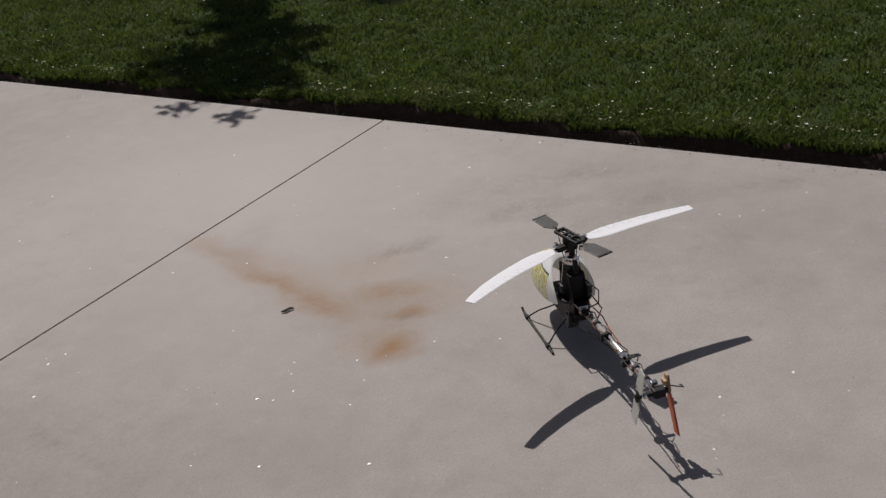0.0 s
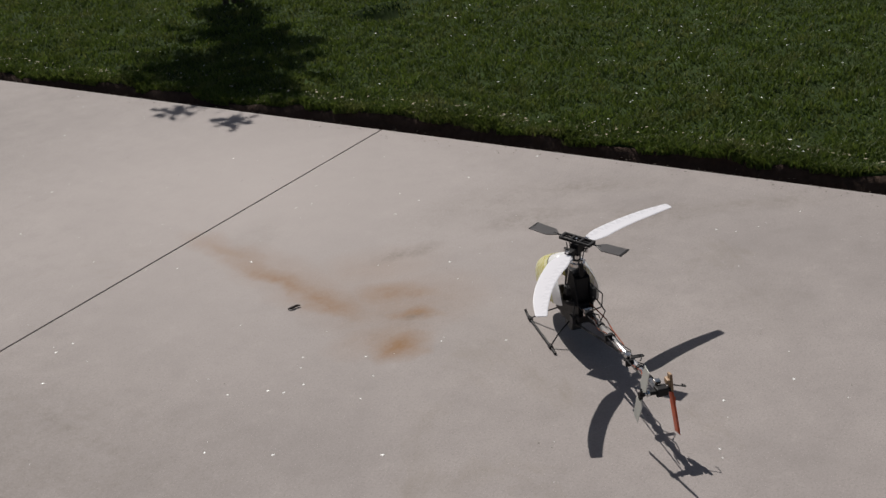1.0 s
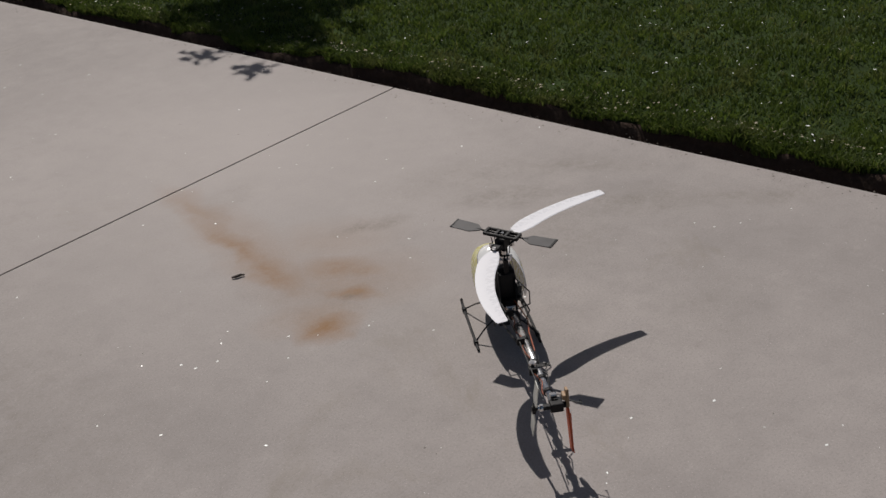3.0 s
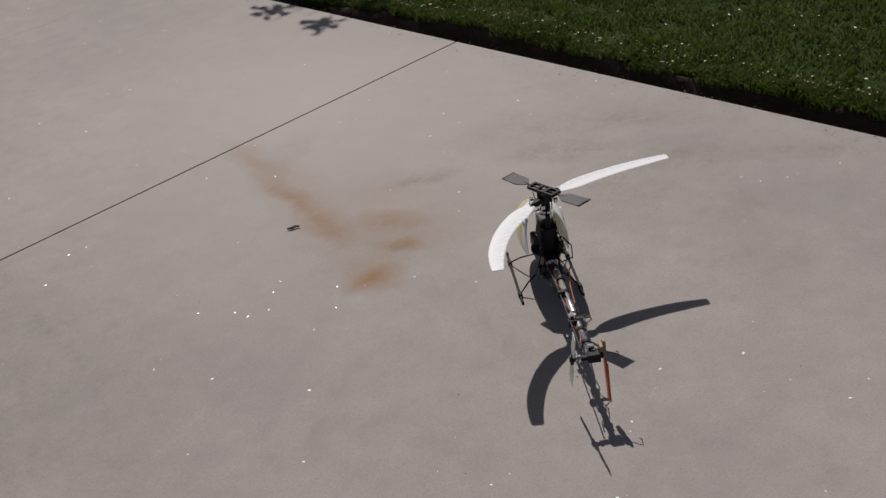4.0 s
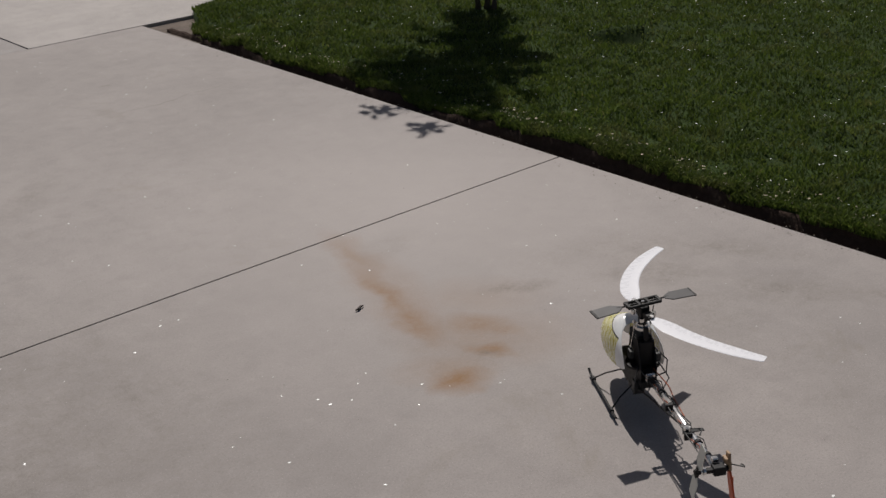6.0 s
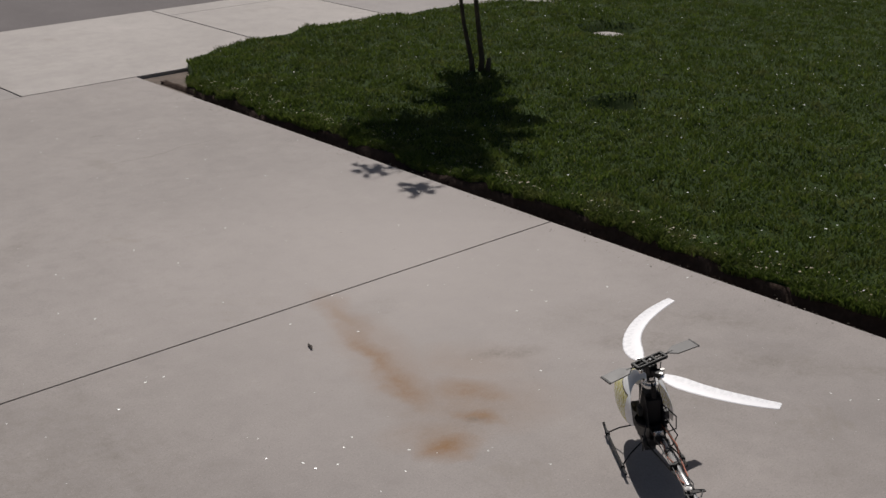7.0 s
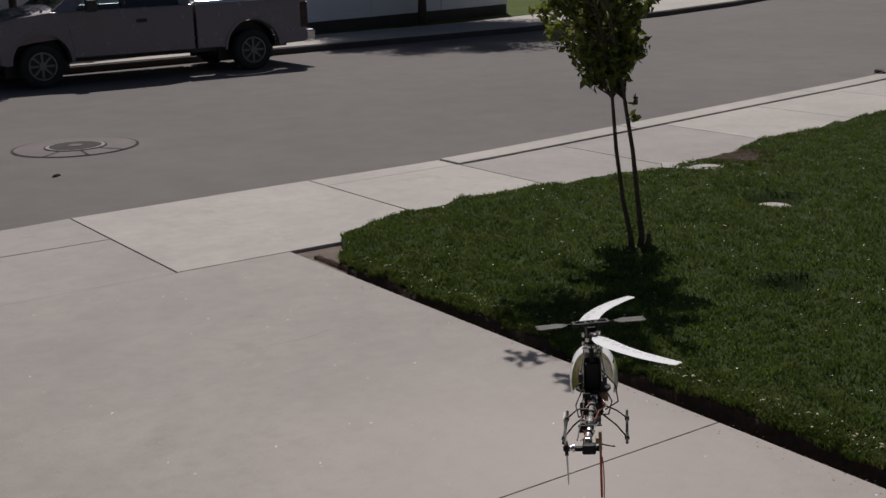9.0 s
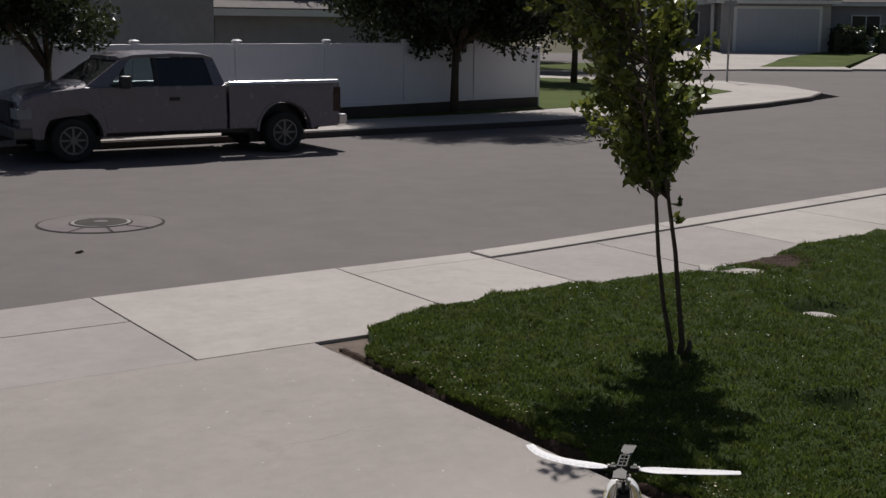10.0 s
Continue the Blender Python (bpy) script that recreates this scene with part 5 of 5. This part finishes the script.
    for y in (-0.045, -0.014, 0.014, 0.045):
        box(bm, -0.016, 0.016, y - 0.004, y + 0.004, -0.0045, 0.0045, 0.001)
    flybar = part("flybar", bm, FRAME_BLACK, h)
    for s in (-1, 1):
        bm = bmesh.new()
        prism(bm, [(0.005, s * 0.062), (0.022, s * 0.080), (0.027, s * 0.141), (-0.017, s * 0.147), (-0.021, s * 0.088), (-0.005, s * 0.062)], -0.0015, 0.0015, "z", 0.0008)
        part("paddle", bm, PADDLE, flybar, "dark grey flybar paddle")
        bm = bmesh.new()
        box(bm, -0.017, 0.0268, s * 0.1435 - 0.0025, s * 0.143 + 0.0025, -0.0019, 0.0019)
        part("paddle_edge", bm, FRAME_BLACK, flybar)
    blades = []
    for s in range(2):
        root = part("main_blade", section_mesh(0), BLADE, h, "white plastic main blade")
        outer = [part("blade_section", section_mesh(k), BLADE, root) for k in range(1, SECTIONS)]
        blades.append((root, outer))
    bm = bmesh.new()
    disc(bm, pose(0, 0, 0, 90), 0.007, 0.014, 12)
    box(bm, -0.018, 0.018, -0.004, 0.004, -0.005, 0.005, 0.001)
    tail = part("tail_rotor", bm, FRAME_BLACK, h)
    for s in (-1, 1):
        bm = bmesh.new()
        prism(bm, [(s * 0.014, -0.006), (s * 0.030, -0.017), (s * 0.092, -0.014), (s * 0.096, 0.013), (s * 0.028, 0.017), (s * 0.014, 0.006)], -0.001, 0.001, "y", 0.0005)
        part("tail_blade", bm, TAIL_BLADE, tail, "pale plastic tail blade")
    return h, head, flybar, blades, tail


heli, head, flybar, blades, tail_rotor = helicopter()


def blade_angles(theta, psi, kappa):
    out, a = [], theta
    for r in CUTS:
        for _ in range(10):
            a = 0.5 * a + 0.5 * (theta + kappa * r * math.cos(a - psi))
        out.append(a)
    return out


def spin_rows(keys, most=66.0):
    """Angles for every film frame: through each keyed angle, with whole half turns between."""
    rows, angle = [(0, keys[0][1])], keys[0][1]
    for (t0, a0), (t1, a1) in zip(keys, keys[1:]):
        n = round((t1 - t0) * FPS)
        step = (a1 - a0) % 180
        step += 180 * max(0, math.floor((most * n - step) / 180))
        rows += [(round(t0 * FPS) + k, angle + step * k / n) for k in range(1, n + 1)]
        angle += step
    return rows


def motions():
    walk(heli, [(t, pose(x, y, z, roll, pitch, yaw)) for t, x, y, z, yaw, pitch, roll in HELI])
    times = [r[0] for r in ROTOR]
    col = lambda t, k: float(np.interp(t, times, [r[k] for r in ROTOR]))  # noqa: E731
    spin = spin_rows([(r[0], r[1]) for r in ROTOR])
    head_rows, bar_rows, roots, rest = [], [], [[], []], [[[] for _ in range(SECTIONS - 1)] for _ in range(2)]
    for i, angle in spin:
        t = i / FPS
        tilt = pose(0, 0, HUB_Z, col(t, 3), col(t, 2), 0)
        head_rows.append((t, tilt @ pose(0, 0, 0, 0, 0, angle)))
        bar_rows.append((t, tilt @ pose(0, 0, 0.024, 0, 0, angle)))
        psi, kappa = radians(col(t, 4)), col(t, 5)
        for s in range(2):
            a = blade_angles(radians(angle) + s * math.pi, psi, kappa)
            ends = [Vector((r * math.cos(q), r * math.sin(q), 0)) for r, q in zip(CUTS, a)]
            poses = []
            for p, q in zip(ends, ends[1:]):
                d = q - p
                poses.append(tilt @ Matrix.Translation((p + q) / 2) @ Matrix.Rotation(math.atan2(d.y, d.x), 4, "Z"))
            roots[s].append((t, poses[0]))
            inv = poses[0].inverted()
            for k in range(1, SECTIONS):
                rest[s][k - 1].append((t, inv @ poses[k]))
    walk(head, head_rows)
    walk(flybar, bar_rows)
    for s, (root, outer) in enumerate(blades):
        walk(root, roots[s])
        for ob, rows in zip(outer, rest[s]):
            walk(ob, rows)
    tail_rows = spin_rows([(r[0], 112.0) for r in ROTOR], 62.0)
    walk(tail_rotor, [(i / FPS, pose(-0.55, 0.046, 0.156, 0, -a, 0)) for i, a in tail_rows])
    walk(chip, [(t, pose(x, y, z, 0, 0, turn)) for t, x, y, z, turn in CHIP])

# ---- small things ----
CHIP = [(0, -1.531, -0.668, 0, -25), (4.0, -1.529, -0.665, 0, -25), (4.5, -1.526, -0.661, 0, -22), (5.0, -1.528, -0.648, 0, -10), (5.5, -1.529, -0.639, 0, -5), (5.7, -1.529, -0.628, 0, 0), (6.2, -1.515, -0.45, 0, 40), (6.8, -1.508, -0.312, 0, 75), (7.5, -1.517, -0.316, 0, 65), (8.0, -1.568, -0.294, 0, 60), (8.5, -1.586, -0.204, 0, -25), (10, -1.60, -0.10, 0, 20)]
bm = bmesh.new()
tube(bm, [(-0.020, 0.002, 0.005), (-0.008, -0.002, 0.006), (0.008, 0.001, 0.0065), (0.020, -0.003, 0.005)], [0.0025, 0.0045, 0.004, 0.0025], 7)
chip = tagged(part("bark_chip", bm, DARK_WOOD), "small dark curled bark chip blown over the driveway", "bark chip")

manhole = thing("manhole", pose(0.55, 9.28, -0.10), "round iron manhole cover in a ring of patched asphalt", "manhole", kind="structure")
IRON = plain("cast_iron", (0.062, 0.058, 0.056), 0.8, 0.0, 0.3, 40, 0.5, 0.06)
PATCH = plain("patched_asphalt", (0.165, 0.142, 0.145), 0.9, vary=0.2, scale=20, bump=0.4, spec=0.2)
WORN = plain("worn_iron", (0.27, 0.25, 0.25), 0.8, vary=0.2, scale=30, spec=0.2)
SEAL = plain("dark_joint_seal", (0.052, 0.047, 0.045), 0.9, vary=0.3, scale=20, spec=0.08)
for nm, r, z, mat in (("seal_ring", 0.635, 0.004, SEAL), ("patch_ring", 0.605, 0.008, PATCH), ("frame_ring", 0.315, 0.012, SEAL), ("rim", 0.295, 0.016, WORN), ("cover", 0.26, 0.02, IRON), ("badge", 0.07, 0.024, PATCH)):
    bm = bmesh.new()
    disc(bm, Matrix.Translation((0, 0, z / 2)), r, z, 48)
    part(nm, bm, mat, manhole)

for turn in (222, 262, 300):
    bm = bmesh.new()
    box(bm, 0.318, 0.60, -0.014, 0.014, 0.0082, 0.0105, m=Matrix.Rotation(radians(turn), 4, "Z"))
    part("patch_seam", bm, SEAL, manhole)

lid = thing("sprinkler_box_lid", pose(3.10, 2.37, -0.044, 4, 0, -40), "round pale concrete lid sunk in the lawn", "utility lid")
bm = bmesh.new()
disc(bm, pose(0, 0, 0.03), 0.15, 0.06, 28)
bmesh.ops.bevel(bm, geom=[e for e in bm.edges if abs(e.verts[0].co.z - e.verts[1].co.z) < 1e-5], offset=0.01, segments=2, affect="EDGES")
part("cover", bm, WALKWAY, lid)

box_lid = thing("meter_box", pose(3.78, 3.76, 0.012, 0, 3, -42), "pale concrete meter box at the edge of the lawn", "meter box")
bm = bmesh.new()
box(bm, -0.27, 0.27, -0.12, 0.12, -0.05, 0.02, 0.008)
part("cover", bm, WALKWAY, box_lid)

BIN = plain("matt_black_plastic", (0.010, 0.010, 0.010), 0.8, vary=0.3, scale=10, spec=0.1)
bin_at = thing("storage_bin", pose(7.39, 4.10, 0.02, 0, 0, -34), "low black plastic bin at the end of the lawn", "bin")
bm = bmesh.new()
loft(bm, [[(x, y, z) for x, y in ((0.02 - g, 0.02 - g), (0.98 + g, 0.02 - g), (0.98 + g, 0.58 + g), (0.02 - g, 0.58 + g))] for z, g in ((0.0, 0.0), (0.30, 0.02), (0.46, 0.03))])
part("body", bm, BIN, bin_at)
bm = bmesh.new()
box(bm, -0.04, 1.04, -0.04, 0.64, 0.462, 0.54, 0.02)
part("lid", bm, BIN, bin_at)


def flecks(name, count, x0, x1, y0, y1, size, label, seed, lift):
    """Tiny flat flakes strewn over a surface, in one mesh."""
    rng = np.random.default_rng(seed)
    bm = bmesh.new()
    for _ in range(count):
        x, y = rng.uniform(x0, x1), rng.uniform(y0, y1)
        s = size * (0.5 + rng.random() ** 3 * 1.6)
        z = lift(x, y)
        if z is None:
            continue
        a = rng.random() * 6.28
        pts = [(x + s * math.cos(a + q) * k, y + s * math.sin(a + q) * k) for q, k in ((0, 1.0), (1.7, 0.7), (3.0, 1.0), (4.6, 0.6))]
        top = bm.verts.new((x, y, z + s * 0.10))
        ring = [bm.verts.new((p, q, z)) for p, q in pts]
        for k in range(4):
            bm.faces.new((ring[k], ring[(k + 1) % 4], top))
    tagged(part(name, bm, FLECK), label, "flecks", kind="stuff")


# white flakes stand in for sun glints on the concrete and grass
FLECK = plain("white_glint", (0.80, 0.80, 0.78), 0.3, vary=0.1, scale=50)
flecks("driveway_glints", 520, -4.2, -0.05, -2.6, 3.4, 0.0034, "tiny white flakes imitating glints on the driveway", 5, lambda x, y: 0.0005)
flecks("lawn_glints", 2200, 0.15, 7.0, -2.6, 4.4, 0.0042, "tiny white flakes imitating glints in the grass", 6, lambda x, y: lawn_top(x, y) + 0.022 if on_lawn(x, y) else None)
FLECK = plain("dry_grass_bits", (0.36, 0.31, 0.22), 0.8, vary=0.3, scale=50)
flecks("edge_litter", 1100, 0.02, 0.26, -3.0, 3.0, 0.0055, "pale dry grass bits caught along the soil edge", 16, lambda x, y: lawn_top(x, y) + 0.016 if x > 0.10 else -0.040 + max(0.0, x - 0.045) * 1.5)
GRIT = plain("dark_grit", (0.10, 0.085, 0.07), 0.9, vary=0.4, scale=50)
FLECK = GRIT
flecks("edge_crumbs", 900, -0.16, 0.02, -3.0, 3.3, 0.0032, "dark soil crumbs along the lawn edge", 7, lambda x, y: 0.0005 if noise.noise(Vector((y * 3, 0, 1))) > (-x) * 7 - 0.55 else None)
flecks("driveway_grit", 260, -4.0, -0.05, -2.6, 3.4, 0.002, "fine dark grit on the driveway", 8, lambda x, y: 0.0005)


def parked_suv(m):
    """A dark car on the far driveway."""
    c = thing("parked_car", m, "black sport utility car parked on the far driveway", "car")
    bm = bmesh.new()
    loft(bm, [[(x, y, z) for y in (-0.9, -0.86, 0.86, 0.9) for z in ((lo, hi) if y in (-0.9, 0.86) else (hi, lo))] for x, lo, hi in ((-2.2, 0.45, 0.95), (-2.1, 0.32, 1.02), (0.9, 0.30, 1.06), (2.0, 0.34, 0.98), (2.25, 0.45, 0.85))])
    part("body", bm, BLACK, c)
    bm = bmesh.new()
    loft(bm, [[(x, -w, z), (x, w, z), (x, w - 0.16, top), (x, -w + 0.16, top)] for x, z, top, w in ((-2.05, 1.03, 1.06, 0.84), (-1.8, 1.03, 1.72, 0.84), (0.1, 1.05, 1.78, 0.84), (1.0, 1.05, 1.08, 0.84))])
    part("cabin", bm, DARK_GLASS, c)
    bm = bmesh.new()
    box(bm, -1.75, 0.15, -0.66, 0.66, 1.74, 1.84, 0.03)
    part("roof", bm, BLACK, c)
    for x in (-1.4, 1.4):
        for y in (-0.82, 0.82):
            bm = bmesh.new()
            disc(bm, pose(x, y, 0.34, 90), 0.34, 0.22, 22)
            part("wheel", bm, RUBBER, c)
    for y in (-0.6, 0.6):
        bm = bmesh.new()
        box(bm, 2.12, 2.29, y - 0.2, y + 0.2, 0.68, 0.82, 0.02)
        part("headlight", bm, CLEAR_LENS, c)


parked_suv(pose(52.1, 36.9, 0.20, 0, 0, 225))


# bits on the street and soil by the meter box
for m, s in ((pose(-0.14, 7.77, -0.10, 0, 0, 30), 1.8), (pose(10.2, 6.72, 0.0, 0, 0, 75), 4.2)):
    bm = bmesh.new()
    tube(bm, [(-0.026 * s, 0.002, 0.006 * s), (-0.01 * s, -0.002 * s, 0.008 * s), (0.012 * s, 0.003 * s, 0.009 * s), (0.026 * s, -0.003 * s, 0.005 * s)], [0.003 * s, 0.007 * s, 0.006 * s, 0.002 * s], 7)
    for k in range(4):
        tube(bm, [(0.01 * s * (k - 2), 0, 0.006 * s), (0.01 * s * (k - 2) + 0.008 * s, 0.016 * s * (-1) ** k, 0.003 * s)], [0.004 * s, 0.001 * s], 5)
    tagged(part("dry_leaf_litter", bm, DARK_WOOD), "small clump of dark dry leaves by the street", "leaf litter").matrix_world = m




motions()
